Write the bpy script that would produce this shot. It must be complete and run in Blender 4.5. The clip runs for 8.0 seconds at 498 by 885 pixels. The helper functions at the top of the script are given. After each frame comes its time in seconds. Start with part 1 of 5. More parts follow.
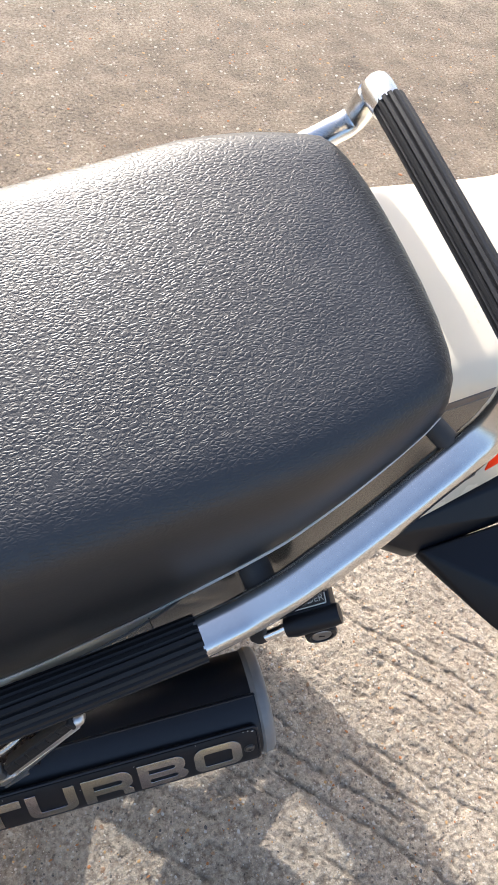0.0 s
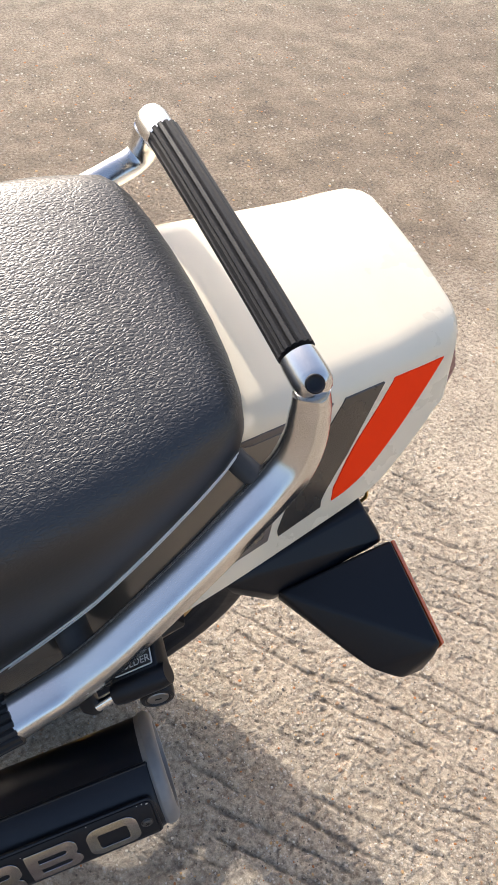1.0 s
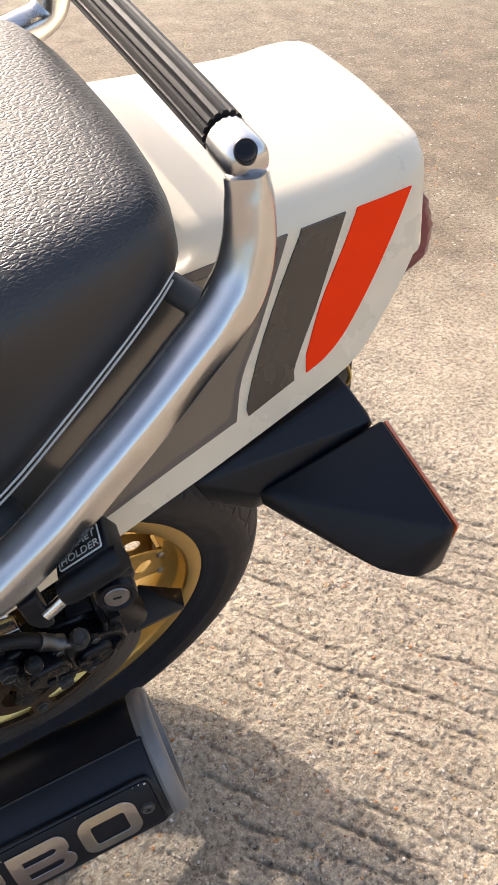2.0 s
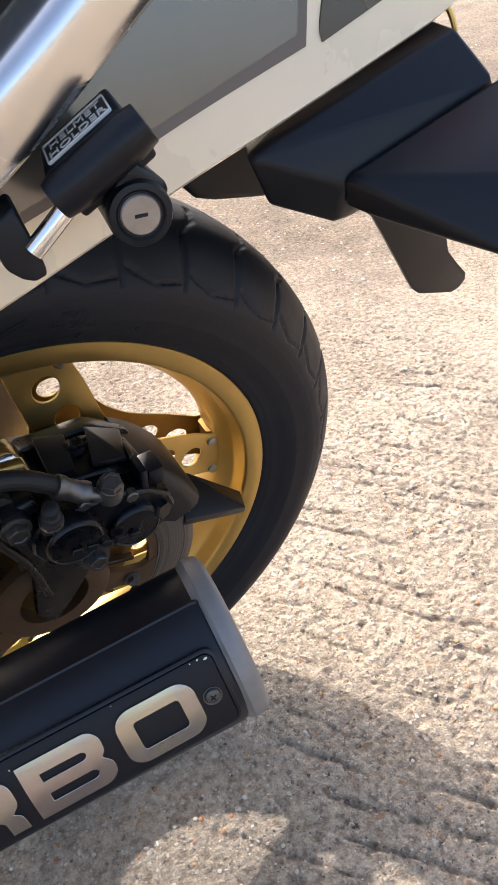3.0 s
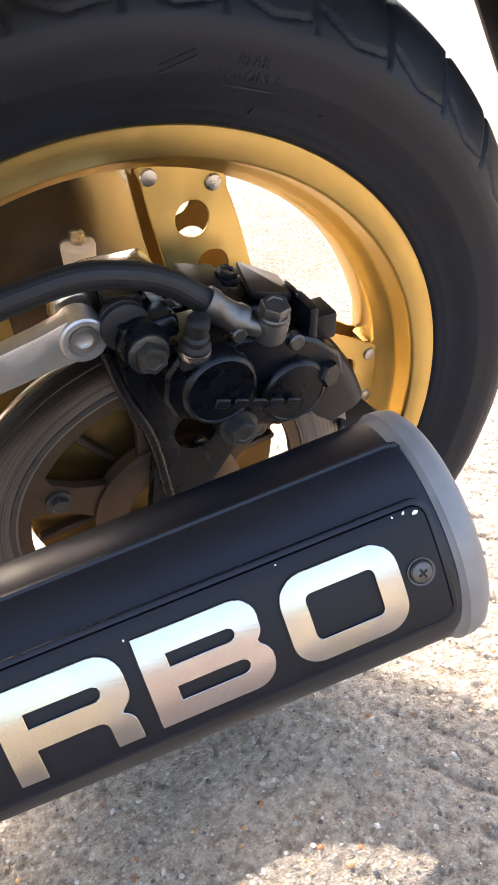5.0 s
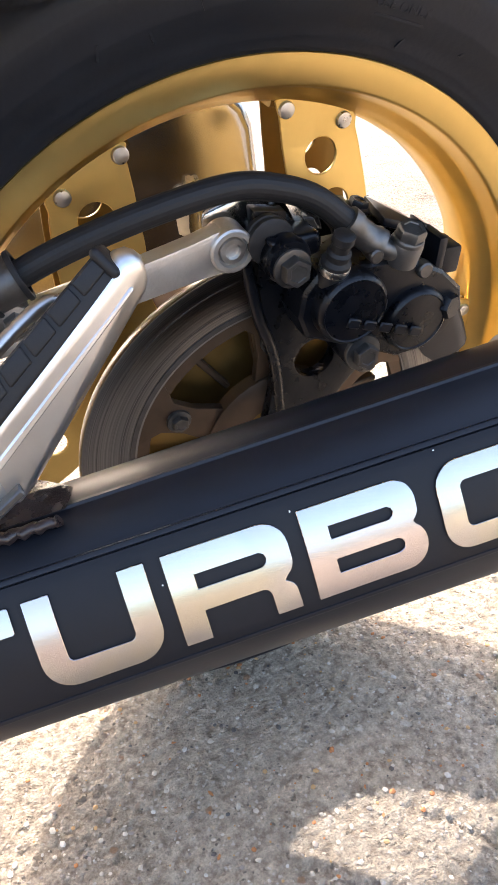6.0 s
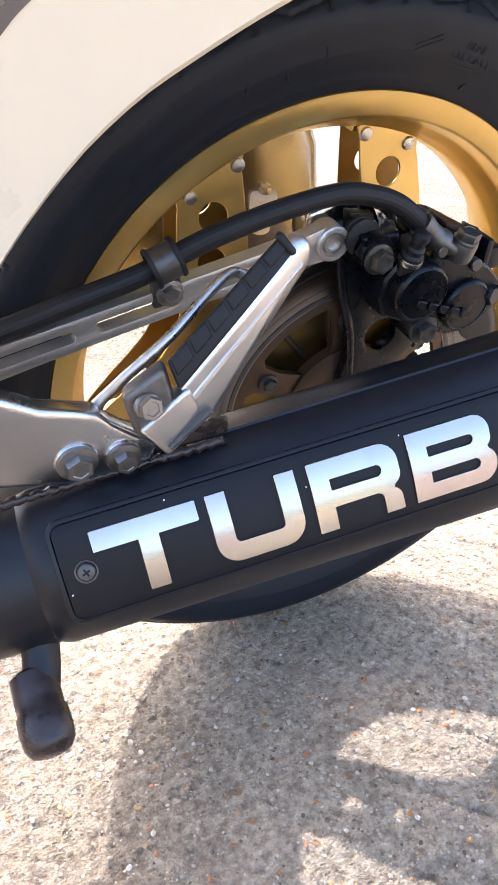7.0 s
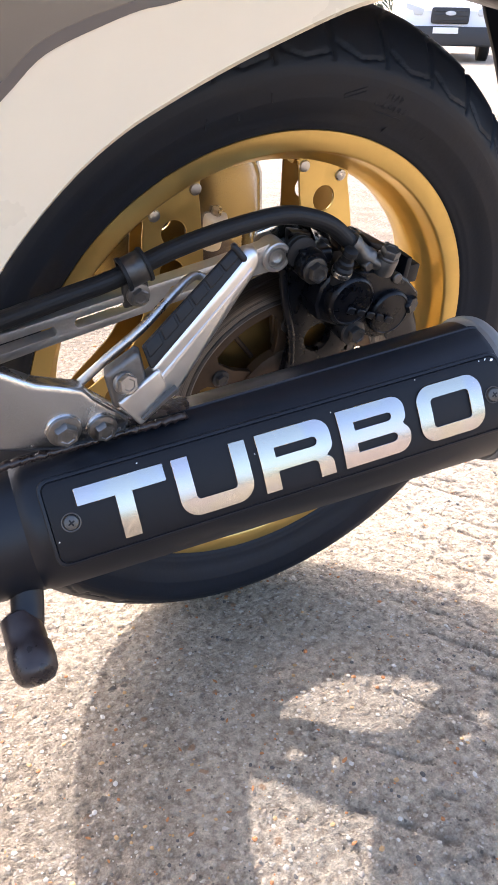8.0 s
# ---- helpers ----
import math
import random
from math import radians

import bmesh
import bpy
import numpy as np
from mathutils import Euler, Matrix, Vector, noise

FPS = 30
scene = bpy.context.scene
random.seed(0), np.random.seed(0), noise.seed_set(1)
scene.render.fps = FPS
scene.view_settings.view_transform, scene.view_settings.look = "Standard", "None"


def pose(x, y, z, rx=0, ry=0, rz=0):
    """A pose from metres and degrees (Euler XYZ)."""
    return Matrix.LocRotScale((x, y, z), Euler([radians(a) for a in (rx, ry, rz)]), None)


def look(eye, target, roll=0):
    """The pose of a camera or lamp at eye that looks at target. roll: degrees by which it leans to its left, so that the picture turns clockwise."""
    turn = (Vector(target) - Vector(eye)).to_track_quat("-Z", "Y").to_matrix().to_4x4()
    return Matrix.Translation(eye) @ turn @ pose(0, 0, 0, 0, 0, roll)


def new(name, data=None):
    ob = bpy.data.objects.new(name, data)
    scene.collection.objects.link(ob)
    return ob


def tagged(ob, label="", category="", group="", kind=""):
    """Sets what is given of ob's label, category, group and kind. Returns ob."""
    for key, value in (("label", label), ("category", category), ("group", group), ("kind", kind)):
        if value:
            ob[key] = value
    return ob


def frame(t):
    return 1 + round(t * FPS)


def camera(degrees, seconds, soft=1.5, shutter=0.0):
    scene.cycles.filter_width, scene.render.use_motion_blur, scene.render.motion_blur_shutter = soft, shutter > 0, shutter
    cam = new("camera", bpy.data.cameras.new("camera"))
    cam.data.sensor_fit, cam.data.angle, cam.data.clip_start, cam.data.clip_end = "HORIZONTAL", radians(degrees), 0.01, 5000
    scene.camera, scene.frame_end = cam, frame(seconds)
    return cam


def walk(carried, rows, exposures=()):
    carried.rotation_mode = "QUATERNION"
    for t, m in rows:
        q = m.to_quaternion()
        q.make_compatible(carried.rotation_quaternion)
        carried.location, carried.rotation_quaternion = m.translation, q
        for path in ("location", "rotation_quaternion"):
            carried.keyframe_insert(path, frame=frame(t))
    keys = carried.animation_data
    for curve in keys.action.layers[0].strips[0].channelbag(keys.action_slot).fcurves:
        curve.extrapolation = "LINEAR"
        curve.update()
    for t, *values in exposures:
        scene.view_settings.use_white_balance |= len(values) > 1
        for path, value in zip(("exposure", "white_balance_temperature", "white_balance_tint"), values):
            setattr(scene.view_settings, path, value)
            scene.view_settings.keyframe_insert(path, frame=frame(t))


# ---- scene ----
cam = camera(36.34, 8.0)
# seconds, eye, yaw, pitch, roll
ROWS = [
    (0.0, -0.1701, -0.4050, 1.2157, -34.91, -51.59, 14.52),
    (0.5, -0.1073, -0.4225, 1.2315, -35.34, -49.82, 11.92),
    (1.0, -0.0422, -0.4451, 1.2074, -34.99, -48.07, 8.34),
    (1.2, -0.0215, -0.4541, 1.1865, -34.71, -47.25, 6.76),
    (2.3, -0.0289, -0.5240, 0.9813, -31.28, -41.04, -2.27),
    (2.5, -0.0357, -0.5263, 0.9284, -30.46, -39.99, -3.65),
    (3.0, -0.0515, -0.5036, 0.7816, -28.16, -37.24, -6.31),
    (3.5, -0.0607, -0.4661, 0.6953, -26.06, -34.76, -7.64),
    (4.0, -0.0619, -0.4457, 0.6335, -24.29, -32.76, -7.66),
    (4.2, -0.0647, -0.4463, 0.6221, -23.68, -32.08, -7.50),
    (5.3, -0.1345, -0.4387, 0.5755, -21.79, -29.31, -5.00),
    (5.5, -0.1537, -0.4416, 0.5652, -21.42, -29.11, -4.60),
    (6.0, -0.1829, -0.4509, 0.5571, -21.16, -28.89, -3.47),
    (6.5, -0.2340, -0.4711, 0.5547, -22.08, -28.84, -2.24),
    (7.0, -0.3027, -0.5181, 0.5768, -24.29, -28.30, -0.79),
    (7.5, -0.3310, -0.5615, 0.5826, -26.79, -27.47, 0.56),
    (8.0, -0.3481, -0.5942, 0.5875, -29.08, -26.42, 1.50),
]
walk(cam, [(t, pose(x, y, z, 90 + pitch, 0, yaw) @ pose(0, 0, 0, 0, 0, roll)) for t, x, y, z, yaw, pitch, roll in ROWS],
     exposures=((0.0, 1.50, 6150, 11), (1.0, 1.27, 6400, 12), (2.5, 1.55, 6850, 14), (3.5, 2.07, 6250, 15), (5.5, 2.74, 6600, 15), (6.5, 2.60, 6500, 16), (7.0, 2.58, 6250, 17), (8.0, 2.31, 6300, 17)))

# ---- world, sun and exposure ----
SHADOW = (0.100, -1.47)          # ground shift of a shadow for each metre of height
sun_vec = Vector((-SHADOW[0], -SHADOW[1], 1.0)).normalized()
world = bpy.data.worlds.new("sky")
scene.world = world
world.use_nodes = True
wn = world.node_tree
wn.nodes.clear()
sky = wn.nodes.new("ShaderNodeTexSky")
sky.sky_type = 'NISHITA'
sky.sun_disc = False
sky.sun_elevation = math.asin(sun_vec.z)
sky.sun_rotation = math.atan2(sun_vec.x, sun_vec.y)
sky.air_density, sky.dust_density, sky.ozone_density = 1.0, 5.0, 0.5
bgn = wn.nodes.new("ShaderNodeBackground")
bgn.inputs["Strength"].default_value = 0.15
wout = wn.nodes.new("ShaderNodeOutputWorld")
wn.links.new(sky.outputs[0], bgn.inputs["Color"])
wn.links.new(bgn.outputs[0], wout.inputs["Surface"])
lamp = bpy.data.lights.new("sun", 'SUN')
lamp.energy, lamp.angle, lamp.color = 2.0, radians(0.8), (1.0, 0.96, 0.89)
sun_ob = new("sun", lamp)
sun_ob.matrix_world = look(sun_vec * 30, (0, 0, 0))


# ---- materials ----
def material(name, base, rough=0.5, metal=0.0, coat=0.0, grain=0.0, scale=60.0, bump=0.0, bump_scale=300.0, rough_var=0.0, spec=0.5):
    """A surface whose colour and gloss vary at two scales, with fine relief."""
    m = bpy.data.materials.new(name)
    m.use_nodes = True
    nt = m.node_tree
    b = nt.nodes["Principled BSDF"]
    b.inputs["Metallic"].default_value = metal
    b.inputs["Specular IOR Level"].default_value = spec
    b.inputs["Coat Weight"].default_value = coat
    b.inputs["Coat Roughness"].default_value = 0.08
    b.inputs["Roughness"].default_value = rough
    b.inputs["Base Color"].default_value = (*base, 1)
    tc = nt.nodes.new("ShaderNodeTexCoord")
    if grain or rough_var:
        n1 = nt.nodes.new("ShaderNodeTexNoise")
        n1.inputs["Scale"].default_value, n1.inputs["Detail"].default_value = scale, 6
        n2 = nt.nodes.new("ShaderNodeTexNoise")
        n2.inputs["Scale"].default_value, n2.inputs["Detail"].default_value = scale * 0.13, 3
        nt.links.new(tc.outputs["Object"], n1.inputs["Vector"])
        nt.links.new(tc.outputs["Object"], n2.inputs["Vector"])
        av = nt.nodes.new("ShaderNodeMath")
        av.operation = 'MULTIPLY_ADD'
        av.inputs[1].default_value = 0.5
        hf = nt.nodes.new("ShaderNodeMath")
        hf.operation = 'MULTIPLY'
        hf.inputs[1].default_value = 0.5
        nt.links.new(n2.outputs["Fac"], hf.inputs[0])
        nt.links.new(n1.outputs["Fac"], av.inputs[0])
        nt.links.new(hf.outputs[0], av.inputs[2])
        if grain:
            mr = nt.nodes.new("ShaderNodeMapRange")
            mr.inputs["From Min"].default_value, mr.inputs["From Max"].default_value = 0.3, 0.7
            mr.inputs["To Min"].default_value, mr.inputs["To Max"].default_value = 1 - grain, 1 + grain
            mx = nt.nodes.new("ShaderNodeVectorMath")
            mx.operation = 'SCALE'
            mx.inputs[0].default_value = base
            nt.links.new(av.outputs[0], mr.inputs["Value"])
            nt.links.new(mr.outputs[0], mx.inputs["Scale"])
            nt.links.new(mx.outputs[0], b.inputs["Base Color"])
        if rough_var:
            m2 = nt.nodes.new("ShaderNodeMapRange")
            m2.inputs["From Min"].default_value, m2.inputs["From Max"].default_value = 0.3, 0.7
            m2.inputs["To Min"].default_value, m2.inputs["To Max"].default_value = max(0.02, rough - rough_var), min(1, rough + rough_var)
            nt.links.new(av.outputs[0], m2.inputs["Value"])
            nt.links.new(m2.outputs[0], b.inputs["Roughness"])
    if bump:
        n3 = nt.nodes.new("ShaderNodeTexNoise")
        n3.inputs["Scale"].default_value, n3.inputs["Detail"].default_value = bump_scale, 4
        bp = nt.nodes.new("ShaderNodeBump")
        bp.inputs["Strength"].default_value, bp.inputs["Distance"].default_value = bump, 0.001
        nt.links.new(tc.outputs["Object"], n3.inputs["Vector"])
        nt.links.new(n3.outputs["Fac"], bp.inputs["Height"])
        nt.links.new(bp.outputs[0], b.inputs["Normal"])
    return m


CREAM = material("cream_paint", (0.74, 0.65, 0.49), 0.30, coat=0.4, grain=0.03, scale=30, rough_var=0.08)
PANEL = material("bronze_grey_film", (0.155, 0.147, 0.134), 0.22, metal=0.6, coat=0.3, grain=0.08, scale=25, rough_var=0.08)
DARKFILM = material("charcoal_film", (0.065, 0.059, 0.052), 0.27, metal=0.5, coat=0.3, grain=0.08, scale=25, rough_var=0.06)
EDGEFILM = material("taupe_pinstripe", (0.12, 0.10, 0.085), 0.4, grain=0.05)
ORANGE = material("fluorescent_orange_film", (1.0, 0.048, 0.006), 0.55, grain=0.03, scale=30, spec=0.05)
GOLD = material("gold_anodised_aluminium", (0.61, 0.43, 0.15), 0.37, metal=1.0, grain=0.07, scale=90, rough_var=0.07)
# darker copy of GOLD; on the far spoke plates it stands in for shade
DIMGOLD = material("dirty_shaded_gold", (0.26, 0.17, 0.06), 0.45, metal=1.0, grain=0.15, scale=70, rough_var=0.1)
STEEL = material("zinc_plated_steel", (0.50, 0.48, 0.45), 0.34, metal=1.0, grain=0.15, scale=300, rough_var=0.14)
DARKSTEEL = material("darkened_steel", (0.10, 0.095, 0.09), 0.42, metal=0.8, grain=0.3, scale=200, rough_var=0.15, bump=0.2)
SATIN = material("satin_cast_alloy", (0.62, 0.61, 0.59), 0.33, metal=1.0, grain=0.08, scale=90, rough_var=0.08, bump=0.05, bump_scale=300)
OLDSTEEL = material("tarnished_steel", (0.15, 0.145, 0.14), 0.48, metal=0.9, grain=0.25, scale=250, rough_var=0.12)
CHROME = material("chrome_plate", (0.80, 0.80, 0.80), 0.10, metal=1.0, rough_var=0.05, scale=60)
ALLOY = material("polished_alloy", (0.60, 0.595, 0.585), 0.23, metal=1.0, grain=0.06, scale=60, rough_var=0.08, bump=0.03, bump_scale=70)
CAST = material("cast_aluminium", (0.56, 0.54, 0.51), 0.42, metal=0.9, grain=0.12, scale=160, rough_var=0.12, bump=0.25, bump_scale=500)
GREYZINC = material("dull_zinc", (0.27, 0.26, 0.25), 0.40, metal=1.0, grain=0.2, scale=250, rough_var=0.12)
GUNMETAL = material("dark_polished_housing", (0.40, 0.40, 0.40), 0.22, metal=1.0, grain=0.05, scale=12, rough_var=0.03)
ZINC = material("pale_zinc", (0.62, 0.61, 0.58), 0.42, metal=0.0, grain=0.12, scale=200, rough_var=0.1)
WORNPAINT = material("worn_brown_black", (0.024, 0.016, 0.015), 0.28, grain=0.7, scale=180, rough_var=0.18, bump=0.25, bump_scale=220)
ENDCAP = material("grey_heat_paint", (0.21, 0.20, 0.19), 0.50, metal=0.2, grain=0.12, scale=120, rough_var=0.1)
BLACKSATIN = material("satin_black_enamel", (0.0045, 0.006, 0.0100), 0.42, spec=0.38, grain=0.2, scale=60, rough_var=0.03, bump=0.03, bump_scale=900)
BLACKPLATE = material("matt_black_badge", (0.0055, 0.0062, 0.0090), 0.48, grain=0.25, scale=90, rough_var=0.06, spec=0.25)
BLACKCAL = material("black_painted_caliper", (0.003, 0.0036, 0.0055), 0.30, spec=0.28, grain=0.5, scale=150, rough_var=0.12, bump=0.10, bump_scale=350)
BLACKPLASTIC = material("black_plastic", (0.0042, 0.0055, 0.0085), 0.38, spec=0.28, grain=0.15, scale=70, rough_var=0.06, bump=0.06, bump_scale=700)
RUBBER = material("black_rubber", (0.011, 0.011, 0.012), 0.55, spec=0.30, grain=0.25, scale=120, rough_var=0.08, bump=0.12, bump_scale=500)
TYREMAT = material("tyre_rubber", (0.0065, 0.0092, 0.0150), 0.52, spec=0.27, grain=0.30, scale=55, rough_var=0.10, bump=0.15, bump_scale=260)
GREYRUBBER = material("grey_perished_rubber", (0.050, 0.049, 0.048), 0.55, spec=0.3, grain=0.25, scale=120, rough_var=0.08)
AMBER = material("amber_lens", (0.50, 0.10, 0.03), 0.25, coat=0.5, grain=0.1)
REDLENS = material("dark_red_lens", (0.13, 0.001, 0.018), 0.28, spec=0.25, grain=0.1)
PIPING = material("pale_piping_vinyl", (0.62, 0.60, 0.57), 0.45, grain=0.05)
BRONZE = material("bronze_carrier", (0.105, 0.070, 0.045), 0.50, metal=0.7, grain=0.25, scale=90, rough_var=0.1)
VANWHITE = material("white_van_paint", (0.80, 0.80, 0.80), 0.3, coat=0.5, grain=0.03, scale=3)
VANBLACK = material("van_black_plastic", (0.03, 0.03, 0.033), 0.5, grain=0.1, scale=5)
VANGLASS = material("van_glass", (0.05, 0.06, 0.065), 0.08, coat=0.6)
LAMPGLASS = material("van_lamp_glass", (0.55, 0.57, 0.58), 0.12, coat=0.5)
HEDGE = material("hedge_leaf", (0.075, 0.085, 0.045), 0.7, grain=0.5, scale=6)


def leather_material():
    """Black vinyl with an irregular pebbled grain."""
    m = material("black_grained_vinyl", (0.011, 0.0118, 0.0135), 0.42, grain=0.12, scale=30, rough_var=0.04, spec=0.66)
    nt = m.node_tree
    b = nt.nodes["Principled BSDF"]
    tc = nt.nodes.new("ShaderNodeTexCoord")
    wob = nt.nodes.new("ShaderNodeTexNoise")
    wob.inputs["Scale"].default_value, wob.inputs["Detail"].default_value = 160, 3
    mixv = nt.nodes.new("ShaderNodeVectorMath")
    mixv.operation = 'MULTIPLY_ADD'
    mixv.inputs[1].default_value = (0.0034, 0.0034, 0.0034)
    nt.links.new(tc.outputs["Object"], wob.inputs["Vector"])
    nt.links.new(wob.outputs["Color"], mixv.inputs[0])
    nt.links.new(tc.outputs["Object"], mixv.inputs[2])
    stretch = nt.nodes.new("ShaderNodeVectorMath")
    stretch.operation = 'MULTIPLY'
    stretch.inputs[1].default_value = (0.50, 1.0, 0.8)
    nt.links.new(mixv.outputs[0], stretch.inputs[0])
    vor = nt.nodes.new("ShaderNodeTexVoronoi")
    vor.feature = 'DISTANCE_TO_EDGE'
    vor.inputs["Scale"].default_value = 420
    nt.links.new(stretch.outputs[0], vor.inputs["Vector"])
    ramp = nt.nodes.new("ShaderNodeMapRange")
    ramp.interpolation_type = 'SMOOTHSTEP'
    ramp.inputs["From Max"].default_value = 0.30
    nt.links.new(vor.outputs["Distance"], ramp.inputs["Value"])
    bp = nt.nodes.new("ShaderNodeBump")
    bp.inputs["Distance"].default_value = 0.0005
    nt.links.new(ramp.outputs[0], bp.inputs["Height"])
    facing_up = nt.nodes.new("ShaderNodeSeparateXYZ")
    nt.links.new(tc.outputs["Normal"], facing_up.inputs[0])
    grained = nt.nodes.new("ShaderNodeMapRange")
    grained.interpolation_type = 'SMOOTHSTEP'
    for key, value in (("From Min", 0.30), ("From Max", 0.80), ("To Min", 0.04), ("To Max", 0.42)):
        grained.inputs[key].default_value = value
    nt.links.new(facing_up.outputs[2], grained.inputs["Value"])
    nt.links.new(grained.outputs[0], bp.inputs["Strength"])
    nt.links.new(bp.outputs[0], b.inputs["Normal"])
    return m


def letter_material():
    """Brushed silver foil; faint pink and yellow reflections are painted into its colour."""
    m = material("brushed_silver_foil", (0.4, 0.39, 0.37), 0.17, metal=1.0)
    nt = m.node_tree
    b = nt.nodes["Principled BSDF"]
    tc = nt.nodes.new("ShaderNodeTexCoord")
    mp = nt.nodes.new("ShaderNodeMapping")
    mp.inputs["Scale"].default_value = (14, 90, 1500)
    nz = nt.nodes.new("ShaderNodeTexNoise")
    nz.inputs["Scale"].default_value, nz.inputs["Detail"].default_value = 1.0, 4
    bp = nt.nodes.new("ShaderNodeBump")
    bp.inputs["Strength"].default_value, bp.inputs["Distance"].default_value = 0.05, 0.0004
    nt.links.new(tc.outputs["Object"], mp.inputs["Vector"])
    nt.links.new(mp.outputs[0], nz.inputs["Vector"])
    nt.links.new(nz.outputs["Fac"], bp.inputs["Height"])
    nt.links.new(bp.outputs[0], b.inputs["Normal"])
    reflected_tint = nt.nodes.new("ShaderNodeTexNoise")
    reflected_tint.inputs["Scale"].default_value, reflected_tint.inputs["Detail"].default_value = 26, 2
    ramp = nt.nodes.new("ShaderNodeValToRGB")
    for k, (at, col) in enumerate(((0.36, (0.42, 0.385, 0.390, 1)), (0.50, (0.40, 0.395, 0.385, 1)), (0.62, (0.44, 0.420, 0.355, 1)))):
        e = ramp.color_ramp.elements[k] if k < 2 else ramp.color_ramp.elements.new(at)
        e.position, e.color = at, col
    nt.links.new(tc.outputs["Object"], reflected_tint.inputs["Vector"])
    nt.links.new(reflected_tint.outputs["Fac"], ramp.inputs["Fac"])
    nt.links.new(ramp.outputs[0], b.inputs["Base Color"])
    return m


def concrete_material():
    """Pale brushed concrete: broom grooves on a slant, exposed aggregate, stains."""
    m = bpy.data.materials.new("brushed_concrete")
    m.use_nodes = True
    nt = m.node_tree
    b = nt.nodes["Principled BSDF"]
    b.inputs["Roughness"].default_value = 0.85
    b.inputs["Specular IOR Level"].default_value = 0.3
    tc = nt.nodes.new("ShaderNodeTexCoord")

    def noise_node(scale, detail, vec=None, rough=0.55):
        n = nt.nodes.new("ShaderNodeTexNoise")
        n.inputs["Scale"].default_value, n.inputs["Detail"].default_value, n.inputs["Roughness"].default_value = scale, detail, rough
        nt.links.new(vec or tc.outputs["Object"], n.inputs["Vector"])
        return n

    def remap(src, a, z, lo, hi):
        r = nt.nodes.new("ShaderNodeMapRange")
        for key, value in (("From Min", a), ("From Max", z), ("To Min", lo), ("To Max", hi)):
            r.inputs[key].default_value = value
        nt.links.new(src, r.inputs["Value"])
        return r.outputs[0]

    def op(kind, p, q):
        n = nt.nodes.new("ShaderNodeMath")
        n.operation = kind
        for k, v in enumerate((p, q)):
            if isinstance(v, (int, float)):
                n.inputs[k].default_value = v
            else:
                nt.links.new(v, n.inputs[k])
        return n.outputs[0]

    def mix(fac, p, q, blend='MIX'):
        n = nt.nodes.new("ShaderNodeMix")
        n.data_type, n.blend_type = 'RGBA', blend
        for key, v in ((0, fac), (6, p), (7, q)):
            if isinstance(v, (int, float)):
                n.inputs[key].default_value = v
            elif isinstance(v, tuple):
                n.inputs[key].default_value = (*v, 1)
            else:
                nt.links.new(v, n.inputs[key])
        return n.outputs[2]

    turn = nt.nodes.new("ShaderNodeMapping")
    turn.inputs["Rotation"].default_value = (0, 0, radians(53))
    nt.links.new(tc.outputs["Object"], turn.inputs["Vector"])
    split = nt.nodes.new("ShaderNodeSeparateXYZ")
    nt.links.new(turn.outputs[0], split.inputs[0])
    place = nt.nodes.new("ShaderNodeSeparateXYZ")
    nt.links.new(tc.outputs["Object"], place.inputs[0])
    edge = op('ADD', place.outputs[1], op('MULTIPLY', op('SUBTRACT', noise_node(1.6, 5).outputs["Fac"], 0.5), 1.6))
    worn = op('MULTIPLY', remap(edge, 0.40, 1.0, 0, 1), remap(place.outputs[1], 1.6, 4.0, 0.9, 0.3))
    bend = op('MULTIPLY', op('SUBTRACT', noise_node(7, 4).outputs["Fac"], 0.5), 0.030)
    sweep = op('FRACT', op('DIVIDE', op('ADD', op('ADD', split.outputs[1], bend), 50.0), 0.037), 0.0)
    ridge = op('ABSOLUTE', op('SUBTRACT', sweep, 0.5), 0.0)
    line = remap(ridge, 0.02, 0.20, 1, 0)
    torn = remap(noise_node(14, 6, None, 0.7).outputs["Fac"], 0.445, 0.60, 0, 1)
    groove = op('MULTIPLY', op('MULTIPLY', line, torn), op('SUBTRACT', 1.0, worn))
    sand = noise_node(520, 4)
    lump = noise_node(105, 7, None, 0.66)
    wide = noise_node(22, 5, None, 0.6)
    hole = remap(noise_node(120, 4, None, 0.6).outputs["Fac"], 0.60, 0.68, 0, 1)

    def stones(scale, near, far, share):
        """Rounded bits of aggregate: how much shows, and each one's own tints."""
        warp = nt.nodes.new("ShaderNodeVectorMath")
        warp.operation = 'MULTIPLY_ADD'
        warp.inputs[1].default_value = (0.9 / scale,) * 3
        nt.links.new(noise_node(scale * 1.1, 2).outputs["Color"], warp.inputs[0])
        nt.links.new(tc.outputs["Object"], warp.inputs[2])
        v = nt.nodes.new("ShaderNodeTexVoronoi")
        v.inputs["Scale"].default_value = scale
        nt.links.new(warp.outputs[0], v.inputs["Vector"])
        s = nt.nodes.new("ShaderNodeSeparateColor")
        nt.links.new(v.outputs["Color"], s.inputs[0])
        return op('MULTIPLY', remap(v.outputs["Distance"], near, far, 1, 0), remap(s.outputs[0], 1 - share, 1.02 - share, 0, 1)), s

    small, s1 = stones(230, 0.25, 0.45, 0.42)
    big, s2 = stones(75, 0.20, 0.32, 0.20)
    # low spots darker: the small shadows between lumps put into the colour
    base = mix(remap(lump.outputs["Fac"], 0.36, 0.58, 0, 1), (0.240, 0.187, 0.136), (0.56, 0.475, 0.360))
    base = mix(remap(sand.outputs["Fac"], 0.40, 0.66, 0, 0.45), base, (0.20, 0.168, 0.132))
    tone = mix(s1.outputs[1], (0.36, 0.30, 0.22), (0.66, 0.61, 0.53))
